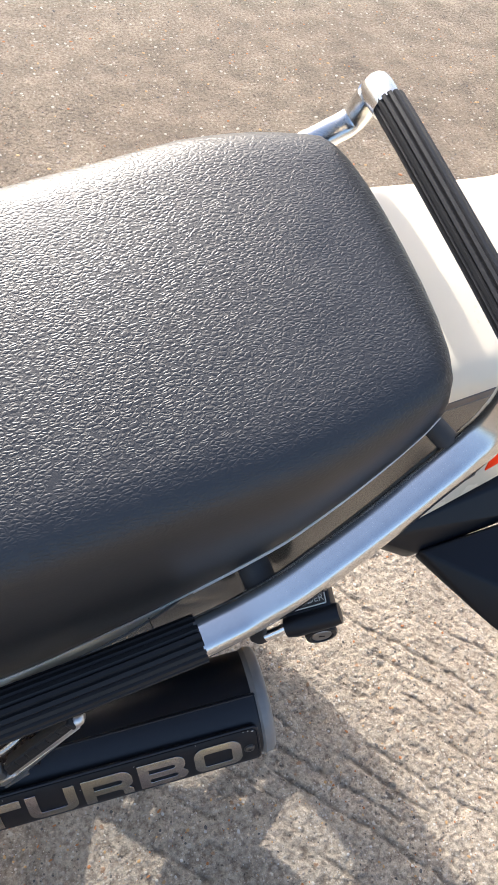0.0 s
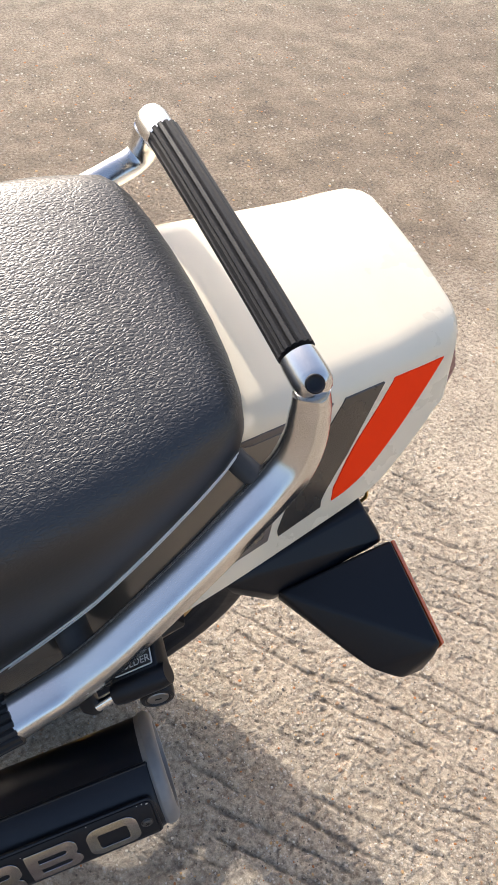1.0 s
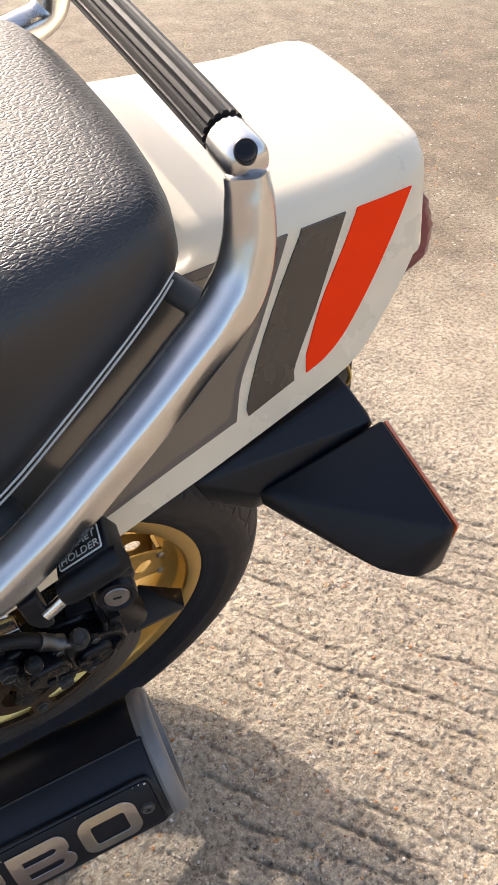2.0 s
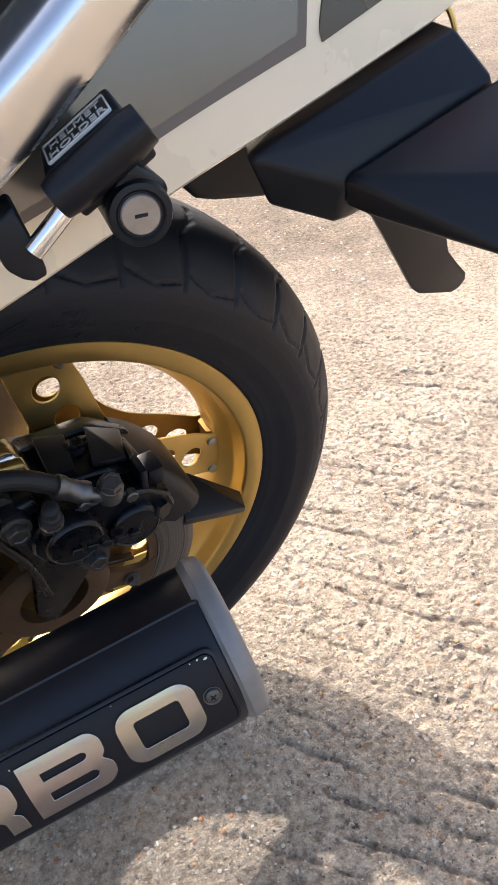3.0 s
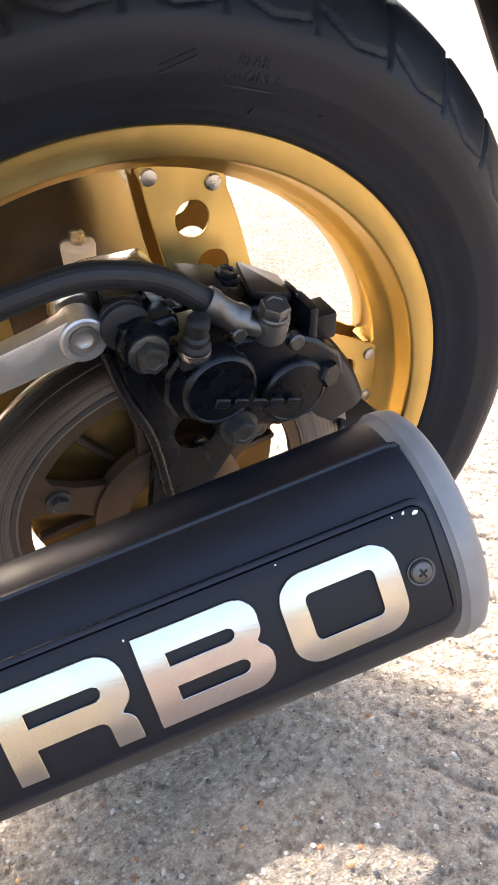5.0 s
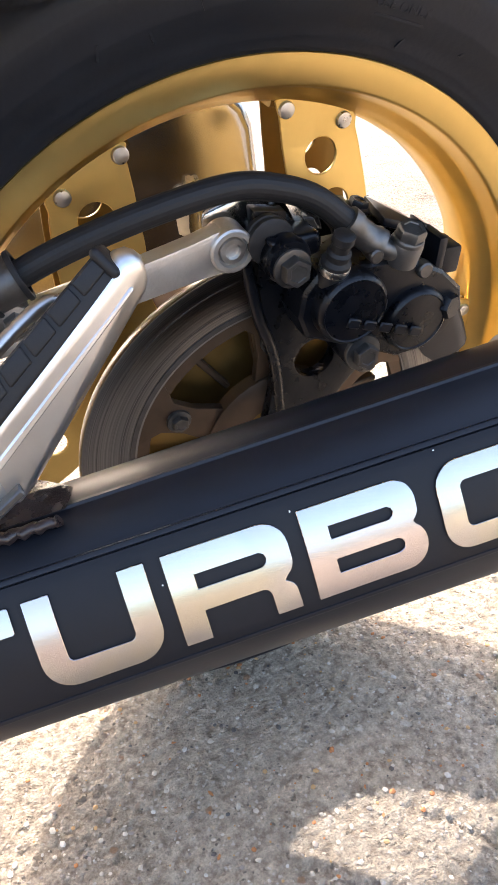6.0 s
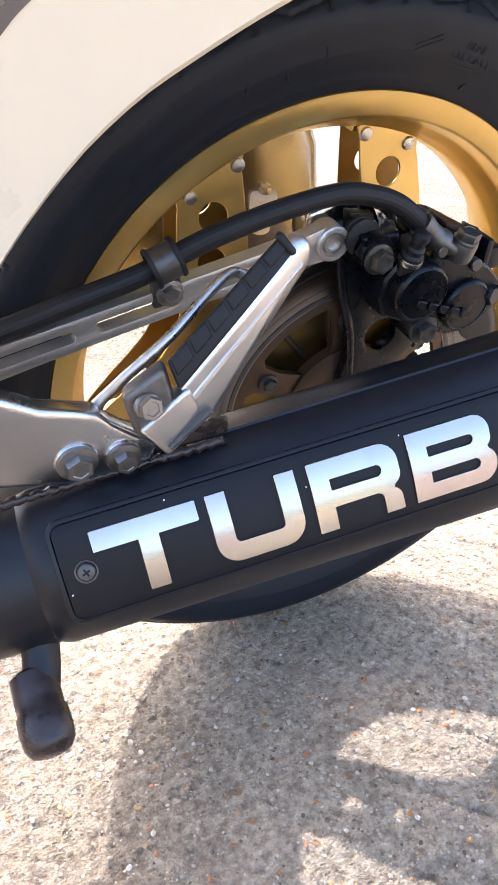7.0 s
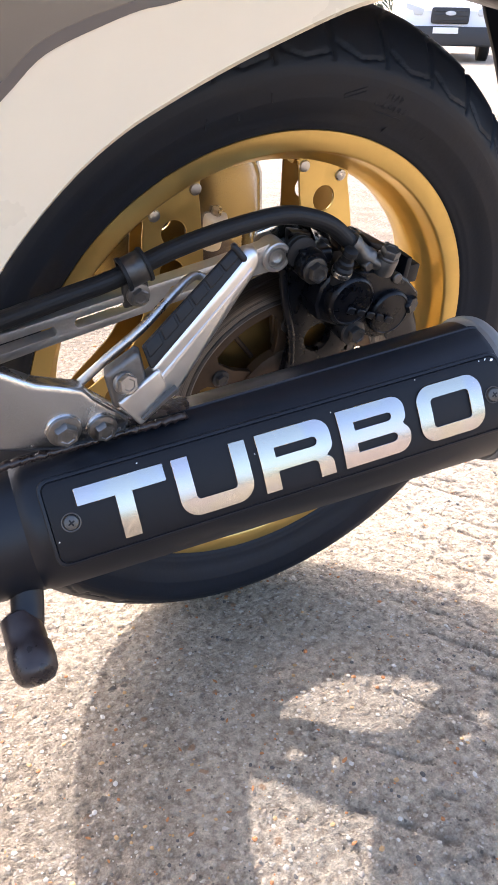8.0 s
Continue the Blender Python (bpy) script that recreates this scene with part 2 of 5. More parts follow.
    tone = mix(remap(s1.outputs[2], 0.70, 0.72, 0, 1), tone, (0.09, 0.078, 0.066))
    base = mix(op('MULTIPLY', small, 0.85), base, tone)
    tone2 = mix(remap(s2.outputs[1], 0.25, 0.45, 0, 1), (0.34, 0.17, 0.075), (0.60, 0.55, 0.46))
    tone2 = mix(remap(s2.outputs[2], 0.62, 0.64, 0, 1), tone2, (0.12, 0.105, 0.09))
    base = mix(op('MULTIPLY', big, 0.7), base, tone2)
    # deep hollows darkened by height: soil, and their shade put into the colour
    pit_soil_shade = remap(place.outputs[2], GZ - 0.0048, GZ - 0.0022, 1, 0)
    base = mix(op('MULTIPLY', pit_soil_shade, 0.45), base, (0.17, 0.138, 0.104))
    base = mix(op('MULTIPLY', hole, 0.55), base, (0.13, 0.108, 0.085))
    base = mix(remap(noise_node(2.3, 4).outputs["Fac"], 0.42, 0.62, 0.0, 0.25), base, (0.282, 0.224, 0.170))
    soil = mix(remap(noise_node(5.5, 9, None, 0.70).outputs["Fac"], 0.40, 0.66, 0.0, 1.0), (0.60, 0.565, 0.53), (0.34, 0.315, 0.285))
    # slab made darker ahead of the wheel, with a ragged edge
    front_patch = remap(op('ADD', place.outputs[0], op('MULTIPLY', op('SUBTRACT', noise_node(4.0, 5).outputs["Fac"], 0.5), 0.30)), -0.26, -0.12, 1, 0)
    base = mix(op('MULTIPLY', front_patch, remap(place.outputs[1], 0.3, 0.9, 1, 0)), base, mix(1.0, base, (0.70, 0.69, 0.69), 'MULTIPLY'))
    base = mix(worn, base, mix(1.0, base, soil, 'MULTIPLY'))
    base = mix(1.0, base, remap(noise_node(9, 6, None, 0.65).outputs["Fac"], 0.34, 0.66, 0.82, 1.16), 'MULTIPLY')
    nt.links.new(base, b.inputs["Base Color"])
    h = op('SUBTRACT', op('MULTIPLY', wide.outputs["Fac"], 0.8), op('MULTIPLY', groove, 0.30))
    h = op('ADD', h, op('ADD', op('MULTIPLY', lump.outputs["Fac"], 1.5), op('MULTIPLY', sand.outputs["Fac"], 0.42)))
    h = op('SUBTRACT', op('ADD', h, op('ADD', op('MULTIPLY', small, 0.10), op('MULTIPLY', big, 0.20))), op('MULTIPLY', hole, 0.55))
    bp = nt.nodes.new("ShaderNodeBump")
    bp.inputs["Strength"].default_value, bp.inputs["Distance"].default_value = 1.0, 0.0068
    nt.links.new(h, bp.inputs["Height"])
    nt.links.new(bp.outputs[0], b.inputs["Normal"])
    return m


def disc_material():
    """Turned steel: fine scoring round the axle, highlights drawn out along it."""
    m = material("worn_disc_steel", (0.22, 0.205, 0.195), 0.30, metal=1.0)
    nt = m.node_tree
    b = nt.nodes["Principled BSDF"]
    tan = nt.nodes.new("ShaderNodeTangent")
    tan.direction_type, tan.axis = 'RADIAL', 'Y'
    b.inputs["Anisotropic"].default_value = 0.9
    nt.links.new(tan.outputs[0], b.inputs["Tangent"])
    tc = nt.nodes.new("ShaderNodeTexCoord")
    flat = nt.nodes.new("ShaderNodeVectorMath")
    flat.operation = 'MULTIPLY'
    flat.inputs[1].default_value = (1, 0, 1)
    nt.links.new(tc.outputs["Object"], flat.inputs[0])
    radius = nt.nodes.new("ShaderNodeVectorMath")
    radius.operation = 'LENGTH'
    nt.links.new(flat.outputs[0], radius.inputs[0])
    score = nt.nodes.new("ShaderNodeTexNoise")
    score.noise_dimensions = '1D'
    score.inputs["Scale"].default_value, score.inputs["Detail"].default_value = 900, 5
    nt.links.new(radius.outputs["Value"], score.inputs["W"])
    tone = nt.nodes.new("ShaderNodeMapRange")
    for key, value in (("From Min", 0.35), ("From Max", 0.65), ("To Min", 0.13), ("To Max", 0.23)):
        tone.inputs[key].default_value = value
    nt.links.new(score.outputs["Fac"], tone.inputs["Value"])
    tint = nt.nodes.new("ShaderNodeVectorMath")
    tint.operation = 'SCALE'
    tint.inputs[0].default_value = (1.0, 0.94, 0.89)
    nt.links.new(tone.outputs[0], tint.inputs["Scale"])
    nt.links.new(tint.outputs[0], b.inputs["Base Color"])
    bp = nt.nodes.new("ShaderNodeBump")
    bp.inputs["Strength"].default_value, bp.inputs["Distance"].default_value = 0.22, 0.0003
    nt.links.new(score.outputs["Fac"], bp.inputs["Height"])
    nt.links.new(bp.outputs[0], b.inputs["Normal"])
    return m


DISCMAT = disc_material()
LEATHER = leather_material()
FOIL = letter_material()
GZ = 0.0095                     # level of the slab under the machine
CONCRETE = concrete_material()


# ---- mesh helpers ----
def part(name, bm, mat, parent=None, label="", sharp=38):
    """Links a bmesh as one mesh object under a thing or a part."""
    me = bpy.data.meshes.new(name)
    bmesh.ops.recalc_face_normals(bm, faces=bm.faces[:])
    bm.to_mesh(me)
    bm.free()
    me.materials.append(mat)
    me.shade_smooth()
    me.set_sharp_from_angle(angle=radians(sharp))
    ob = new(name, me)
    if parent is not None:
        ob.parent = parent
    if label:
        tagged(ob, label)
    return ob


def spline(pts, n=8):
    """Points on a smooth curve through the given ones."""
    p = [Vector(q) for q in pts]
    p = [2 * p[0] - p[1]] + p + [2 * p[-1] - p[-2]]
    out = []
    for i in range(1, len(p) - 2):
        for k in range(n):
            t = k / n
            a, b, c, d = p[i - 1], p[i], p[i + 1], p[i + 2]
            out.append(0.5 * ((2 * b) + (c - a) * t + (2 * a - 5 * b + 4 * c - d) * t * t + (3 * b - a - 3 * c + d) * t ** 3))
    out.append(p[-2])
    return out


def rings(bm, loops, close=True, cap=True):
    """Skins a row of equal loops of points."""
    vs = [[bm.verts.new(q) for q in loop] for loop in loops]
    for a, b in zip(vs[:-1], vs[1:]):
        m = len(a)
        for i in range(m if close else m - 1):
            j = (i + 1) % m
            bm.faces.new((a[i], a[j], b[j], b[i]))
    if cap and close:
        bm.faces.new(vs[0])
        bm.faces.new(vs[-1])
    return vs


def tube(bm, pts, r, seg=14, smooth=8, flat=1.0, flute=0, up=(0, 0, 1), taper=None, depth=0.05, square=2.0):
    """A tube along a smooth line; flat: height to width; flute: ribs round it."""
    line = spline(pts, smooth) if smooth else [Vector(q) for q in pts]
    up = Vector(up)
    loops = []
    for i, q in enumerate(line):
        t = (line[min(i + 1, len(line) - 1)] - line[max(i - 1, 0)]).normalized()
        x = t.cross(up).normalized()
        y = x.cross(t)
        rr = r if taper is None else taper(i / (len(line) - 1)) * r
        loop = []
        for k in range(seg):
            a = 2 * math.pi * k / seg
            w = rr * (1 - (depth if flute and k % flute == 0 else 0))
            w /= (abs(math.cos(a)) ** square + abs(math.sin(a)) ** square) ** (1 / square)
            loop.append(q + x * math.cos(a) * w + y * math.sin(a) * w * flat)
        loops.append(loop)
    rings(bm, loops)
    return bm


def frame_at(o, n, x=(1, 0, 0)):
    """A matrix at o whose z is n and whose x lies near the given way."""
    n = Vector(n).normalized()
    x = Vector(x)
    x = (x - n * x.dot(n)).normalized()
    y = n.cross(x)
    return Matrix(((x.x, y.x, n.x, o[0]), (x.y, y.y, n.y, o[1]), (x.z, y.z, n.z, o[2]), (0, 0, 0, 1)))


def lathe(bm, profile, seg=48, m=Matrix(), a0=0.0, a1=2 * math.pi, capped=True):
    """Turns (radius, height) round the matrix's z."""
    loops = []
    for r, h in profile:
        loops.append([m @ Vector((max(r, 1e-5) * math.cos(a0 + (a1 - a0) * k / seg), max(r, 1e-5) * math.sin(a0 + (a1 - a0) * k / seg), h)) for k in range(seg)])
    rings(bm, loops, cap=capped)
    return bm


def slab(bm, outline, h0, h1, m=Matrix(), bevel=0.0, holes=(), segs=2):
    """A plate with the given outline (and holes) between two heights of the matrix's z."""
    edges, all_v = [], []
    for loop in (outline, *holes):
        vs = [bm.verts.new((p[0], p[1], h1)) for p in loop]
        all_v += vs
        edges += [bm.edges.new((vs[i], vs[(i + 1) % len(vs)])) for i in range(len(vs))]
    if holes:
        got = bmesh.ops.triangle_fill(bm, use_beauty=True, edges=edges, normal=(0, 0, 1))
        faces = [g for g in got["geom"] if isinstance(g, bmesh.types.BMFace)]
    else:
        faces = [bm.faces.new(all_v)]
    ext = bmesh.ops.extrude_face_region(bm, geom=faces)
    low = [g for g in ext["geom"] if isinstance(g, bmesh.types.BMVert)]
    for v in low:
        v.co.z = h0
    bmesh.ops.recalc_face_normals(bm, faces=bm.faces[:])
    if bevel:
        sharp = [e for e in set(sum((list(v.link_edges) for v in all_v + low), [])) if len(e.link_faces) == 2 and e.calc_face_angle(0) > 0.9]
        bmesh.ops.bevel(bm, geom=sharp, offset=bevel, segments=segs, affect='EDGES', profile=0.6)
    bmesh.ops.transform(bm, matrix=m, verts=bm.verts[:])
    return bm


def merged(*bms):
    """Several bmeshes as one."""
    out = bmesh.new()
    for b in bms:
        me = bpy.data.meshes.new("tmp")
        b.to_mesh(me)
        b.free()
        out.from_mesh(me)
        bpy.data.meshes.remove(me)
    return out


def circle(r, n=24, cx=0.0, cy=0.0):
    return [(cx + r * math.cos(2 * math.pi * k / n), cy + r * math.sin(2 * math.pi * k / n)) for k in range(n)]


def rounded(w, h, r, n=5, cx=0.0, cy=0.0):
    """A rounded rectangle's outline."""
    out = []
    for sx, sy, a in ((1, 1, 0), (-1, 1, 90), (-1, -1, 180), (1, -1, 270)):
        for k in range(n + 1):
            t = radians(a + 90 * k / n)
            out.append((cx + sx * (w / 2 - r) + r * math.cos(t), cy + sy * (h / 2 - r) + r * math.sin(t)))
    return out


def box(c, size, m=Matrix(), bevel=0.002, segs=2):
    """A bevelled block."""
    bm = bmesh.new()
    bmesh.ops.create_cube(bm, size=1.0)
    for v in bm.verts:
        v.co = Vector((v.co.x * size[0], v.co.y * size[1], v.co.z * size[2])) + Vector(c)
    if bevel:
        bmesh.ops.bevel(bm, geom=bm.edges[:], offset=bevel, segments=segs, affect='EDGES', profile=0.6)
    bmesh.ops.transform(bm, matrix=m, verts=bm.verts[:])
    return bm


def hull(points, bevel=0.004, segs=3):
    """A bevelled solid round a few corner points."""
    bm = bmesh.new()
    for q in points:
        bm.verts.new(q)
    bmesh.ops.convex_hull(bm, input=bm.verts[:])
    bmesh.ops.dissolve_limit(bm, angle_limit=radians(4), verts=bm.verts[:], edges=bm.edges[:])
    if bevel:
        sharp = [e for e in bm.edges if len(e.link_faces) == 2 and e.calc_face_angle(0) > 0.15]
        bmesh.ops.bevel(bm, geom=sharp, offset=bevel, segments=segs, affect='EDGES', profile=0.55)
    return bm


def hex_bolt(o, n, af=0.012, h=0.007, washer=0.0095):
    """A flanged hexagon bolt head seated at o along n."""
    m = frame_at(o, n, (0.86, 0.2, 0.5))
    bm = bmesh.new()
    lathe(bm, [(0, -0.001), (washer, -0.001), (washer, 0.0012), (washer * 0.97, 0.0018), (af * 0.56, 0.0024), (0, 0.0024)], 28, m)
    rr = af / math.sqrt(3)
    hexes = []
    for r, z in ((rr, 0.002), (rr, h - 0.0012), (rr * 0.90, h), (rr * 0.62, h), (rr * 0.56, h - 0.0006), (0.0004, h - 0.0006)):
        hexes.append([m @ Vector((r * math.cos(k * math.pi / 3), r * math.sin(k * math.pi / 3), z)) for k in range(6)])
    rings(bm, hexes)
    return bm


def joint(values, x):
    """Smoothly reads a table of (x, value, ...)."""
    if x <= values[0][0]:
        return values[0][1:]
    for a, b in zip(values[:-1], values[1:]):
        if x <= b[0]:
            t = (x - a[0]) / (b[0] - a[0])
            return tuple(p + (q - p) * t for p, q in zip(a[1:], b[1:]))
    return values[-1][1:]


# ---- ground ----
LATTICE = np.random.RandomState(3).rand(256, 256)


def lattice_noise(x, y):
    """Smooth noise from 0 to 1 on a lattice of one metre."""
    i, j = np.floor(x).astype(int), np.floor(y).astype(int)
    u, v = x - i, y - j
    u, v = u * u * (3 - 2 * u), v * v * (3 - 2 * v)
    i, j, i2, j2 = i % 256, j % 256, (i + 1) % 256, (j + 1) % 256
    return (LATTICE[i, j] * (1 - u) + LATTICE[i2, j] * u) * (1 - v) + (LATTICE[i, j2] * (1 - u) + LATTICE[i2, j2] * u) * v


def layers(x, y, scale, n):
    """Several octaves of noise, turned against one another."""
    out, amp, total = 0.0, 1.0, 0.0
    for k in range(n):
        c, s = math.cos(0.7 * k + 0.3), math.sin(0.7 * k + 0.3)
        out = out + amp * lattice_noise((x * c - y * s) * scale + 17.3 * k, (x * s + y * c) * scale + 5.1 * k)
        total, amp, scale = total + amp, amp * 0.55, scale * 2.1
    return out / total


def relief(x, y):
    """Depth of the broomed slab below its level: torn grooves on a slant, lumps and pits."""
    c, s = math.cos(radians(53)), math.sin(radians(53))
    along, across = x * c - y * s, x * s + y * c
    across = across + 0.030 * (layers(x, y, 7.0, 4) - 0.5) + 0.006 * (layers(x, y, 45.0, 2) - 0.5)
    sweep = np.abs((across + 50.0) / 0.037 % 1.0 - 0.5)
    fine = np.abs((across + 50.0) / 0.0123 % 1.0 - 0.5)
    torn = np.clip((layers(along * 0.45, across * 1.6, 24.0, 4) - 0.42) / 0.16, 0, 1)
    smooth = 1 - 0.55 * np.clip((y + 0.5 * (layers(x, y, 1.6, 4) - 0.5) - 0.45) / 0.4, 0, 1)
    swept = np.clip((x - 0.9 * y - 0.02 + 0.3 * (layers(x, y, 3.0, 3) - 0.5)) / 0.35, 0.22, 1)
    deep = 0.0040 * np.clip(1 - sweep / 0.17, 0, 1) * torn + 0.0011 * np.clip(1 - fine / 0.3, 0, 1) * (0.4 + 0.6 * torn)
    lumps = 0.0085 * np.abs(layers(x, y, 48.0, 4) - 0.5) + 0.0100 * np.clip(layers(x, y, 120.0, 2) - 0.60, 0, 1)
    return -(deep * smooth * swept + lumps * (0.45 + 0.55 * swept))


def slab_level(x, y):
    """The slab is level round the machine and climbs gently far away."""
    return GZ + 0.05 * np.clip(np.hypot(x, y) - 3, 0, 37)


def near_machine(x, y):
    """One where the relief is built in full, fading to nought round about."""
    return np.clip(1 - np.maximum(np.maximum(-0.50 - x, x - 0.85), np.maximum(-0.55 - y, y - 1.65)) / 0.25, 0, 1)


def grown(a, b, step, reach):
    """Even steps from a to b, then ever wider ones out to the reach on both sides."""
    mid = list(np.arange(a, b + step / 2, step))
    out, d = [], step
    while not out or out[-1] < reach:
        d *= 1.25
        out.append((out[-1] if out else 0) + d)
    return np.array([a - q for q in out[::-1]] + mid + [mid[-1] + q for q in out])


def build_ground():
    xs, ys = grown(-0.50, 0.85, 0.0024, 600), grown(-0.55, 0.95, 0.0024, 600)
    ys = np.concatenate([ys[ys < 0.953], np.arange(0.956, 1.9, 0.0042), ys[ys > 1.95]])
    x, y = np.meshgrid(xs, ys, indexing="ij")
    z = slab_level(x, y) + relief(x, y) * near_machine(x, y)
    nx, ny = len(xs), len(ys)
    at = np.arange(nx * ny).reshape(nx, ny)
    quads = np.stack([at[:-1, :-1], at[1:, :-1], at[1:, 1:], at[:-1, 1:]], -1).reshape(-1, 4)
    me = bpy.data.meshes.new("ground")
    me.vertices.add(nx * ny)
    me.vertices.foreach_set("co", np.stack([x, y, z], -1).astype(np.float32).ravel())
    me.loops.add(quads.size)
    me.loops.foreach_set("vertex_index", quads.astype(np.int32).ravel())
    me.polygons.add(len(quads))
    me.polygons.foreach_set("loop_start", np.arange(0, quads.size, 4, dtype=np.int32))
    me.update(calc_edges=True)
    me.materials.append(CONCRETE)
    me.shade_smooth()
    return tagged(new("ground", me), "pale brushed concrete slab with slanting grooves and grit", "ground", kind="structure")


build_ground()


def top_of_slab(x, y):
    return float(slab_level(x, y) + relief(np.array([x]), np.array([y]))[0])


# ---- motorcycle: leans on its side stand; x to the rear, y away, z up ----
LEAN_DEG, AXLE_Z, YC, BC = 12.27, 0.3182, 0.045, 0.055
bike = new("motorcycle")
bike.matrix_world = pose(0, 0, AXLE_Z, LEAN_DEG, 0, 0)
tagged(bike, "cream turbo motorcycle with gold wheels, leaning on its stand", "motorcycle")


def facing(o):
    return frame_at(o, (0, -1, 0))


# rear wheel
def build_rim():
    half = [(0.2300, -0.0455), (0.2312, -0.0440), (0.2316, -0.0415), (0.2300, -0.0400), (0.2260, -0.0385), (0.2240, -0.030), (0.2140, -0.020), (0.2060, 0.0)]
    outer = half + [(r, -h) for r, h in half[-2::-1]]
    inner = [(0.2280, 0.0452), (0.2145, 0.0448), (0.2128, 0.0435), (0.2118, 0.040), (0.2095, 0.030), (0.2075, 0.0255), (0.2035, 0.0225), (0.2015, 0.0180), (0.1985, 0.0150), (0.1965, 0.0110), (0.1955, 0.0)]
    inner = inner + [(r, -h) for r, h in inner[-2::-1]]
    bm = bmesh.new()
    prof = outer + inner
    m = frame_at((0, YC, 0), (0, 1, 0))
    lathe(bm, prof + [prof[0]], 160, m, capped=False)
    bmesh.ops.remove_doubles(bm, verts=bm.verts[:], dist=1e-6)
    return part("rear_wheel", bm, GOLD, bike, "gold anodised rim with riveted pressed spokes", 50)


wheel = build_rim()


def build_tyre():
    half = 0.0655
    prof = [(0.2285, -0.0405), (0.2312, -0.0462), (0.2340, -0.0480), (0.2375, -0.0490), (0.2385, -0.0500), (0.2400, -0.0502), (0.2480, -0.0560), (0.2580, -0.0612), (0.2590, -0.0616), (0.2600, -0.0618), (0.2690, -0.0640)]
    n_side = len(prof)
    shoulder = spline([(-0.0653, 0.2755, 0), (-0.0640, 0.2830, 0), (-0.0590, 0.2915, 0), (-0.0500, 0.3020, 0), (-0.0400, 0.3110, 0), (-0.0280, 0.3178, 0), (-0.0140, 0.3210, 0), (0, 0.3220, 0)], 8)
    shoulder = [shoulder[min(len(shoulder) - 1, round(k * (len(shoulder) - 1) / 48))] for k in range(49)]
    crown = [(p.y, p.x) for p in shoulder] + [(p.y, -p.x) for p in shoulder[-2::-1]]
    rows = prof + crown + [(r, -h) for r, h in prof[::-1]]
    seg = 900

    def groove(theta, s):
        """Depth of tread at an angle and a fraction across (-1 to 1)."""
        pitch = 2 * math.pi / 36
        u = ((theta + (pitch / 2 if s > 0 else 0)) % pitch) / pitch
        q = abs(s) * 1.12
        lines = (((0.0, 0.40), (0.04, 0.90)), ((0.14, 0.74), (0.55, 0.88)), ((0.55, 0.88), (0.94, 0.83)), ((0.0, 0.40), (0.30, 0.22)), ((0.30, 0.22), (0.40, 0.02)))
        best = 9.0
        lu, lq = pitch * 0.32, 0.085
        for (u0, q0), (u1, q1) in lines:
            for shift in (-1, 0, 1):
                ax, ay, bx, by = (u0 + shift) * lu, q0 * lq, (u1 + shift) * lu, q1 * lq
                px, py = u * lu, q * lq
                dx, dy = bx - ax, by - ay
                t = max(0, min(1, ((px - ax) * dx + (py - ay) * dy) / (dx * dx + dy * dy)))
                best = min(best, math.hypot(px - ax - t * dx, py - ay - t * dy))
        return 0.0024 * max(0.0, 1 - (best / 0.0020) ** 4) if best < 0.0020 else 0.0

    m = frame_at((0, YC, 0), (0, 1, 0))
    bm = bmesh.new()
    loops = []
    for i, (r, h) in enumerate(rows):
        k = i - n_side
        loop = []
        for j in range(seg):
            a = 2 * math.pi * j / seg
            d = 0.0
            if 0 <= k <= 96:
                s = (k - 48) / 48
                d = groove(a, s)
            rr = r - d * math.cos(math.asin(max(-1, min(1, h / half))) * 0.9) if d else r
            hh = h * (1 - d * 6) if d else h
            loop.append(m @ Vector((rr * math.cos(a), rr * math.sin(a), hh)))
        loops.append(loop)
    rings(bm, loops, cap=False)
    return part("tyre", bm, TYREMAT, wheel, "black rubber tyre with zigzag tread grooves", 60)


tyre = build_tyre()


SPOKES = (1, 77, 120, 197, 240, 317)


def polar(r, deg):
    return (r * math.sin(radians(deg)), r * math.cos(radians(deg)))


def spoke_outline():
    """A pressed plate with two arms, open like a V, its crotch towards the rim."""
    half = [(0.1350, 0), (0.1360, 4), (0.1385, 8), (0.1425, 11.4), (0.1485, 14.6), (0.1565, 18), (0.1665, 21.4), (0.1760, 24.4), (0.1850, 27), (0.1915, 28.9), (0.1965, 29.6),
            (0.2000, 31), (0.2010, 38), (0.2000, 45), (0.1965, 46.4), (0.1885, 45.2), (0.1700, 43.6), (0.1550, 41.7), (0.1410, 39.6), (0.1250, 36), (0.1100, 31), (0.0850, 26), (0.0640, 22)]
    right = [polar(r, d) for r, d in half]
    left = [polar(r, -d) for r, d in half[1:]]
    return right + left[::-1]


for mid_deg in (39, 158.5, 278.5):
    for away in (False, True):
        eyes = [circle(rr, 24, *polar(r, sx * d))[::-1] for sx in (-1, 1) for r, d, rr in ((0.1690, 34.3, 0.0110), (0.1435, 26.5, 0.0106))]
        bm = slab(bmesh.new(), spoke_outline(), 0, 0.0022, bevel=0.0006, segs=1, holes=eyes)
        for v in bm.verts:
            r = math.hypot(v.co.x, v.co.y)
            if r < 0.180:
                v.co.z += (0.180 - r) * 0.14
        turn = Matrix.Rotation(radians(mid_deg - 90), 4, 'Z')
        if away:
            mm = Matrix.Translation((0, YC + 0.013, 0)) @ frame_at((0, 0, 0), (0, -1, 0)) @ turn @ Matrix.Diagonal((1, 1, -1, 1))
        else:
            mm = facing((0, YC - 0.0125, 0)) @ turn
        bmesh.ops.transform(bm, matrix=mm, verts=bm.verts[:])
        # the far plate's shade is put into its colour, a darker gold
        part("spoke_plate", bm, DIMGOLD if away else GOLD, wheel, sharp=30)
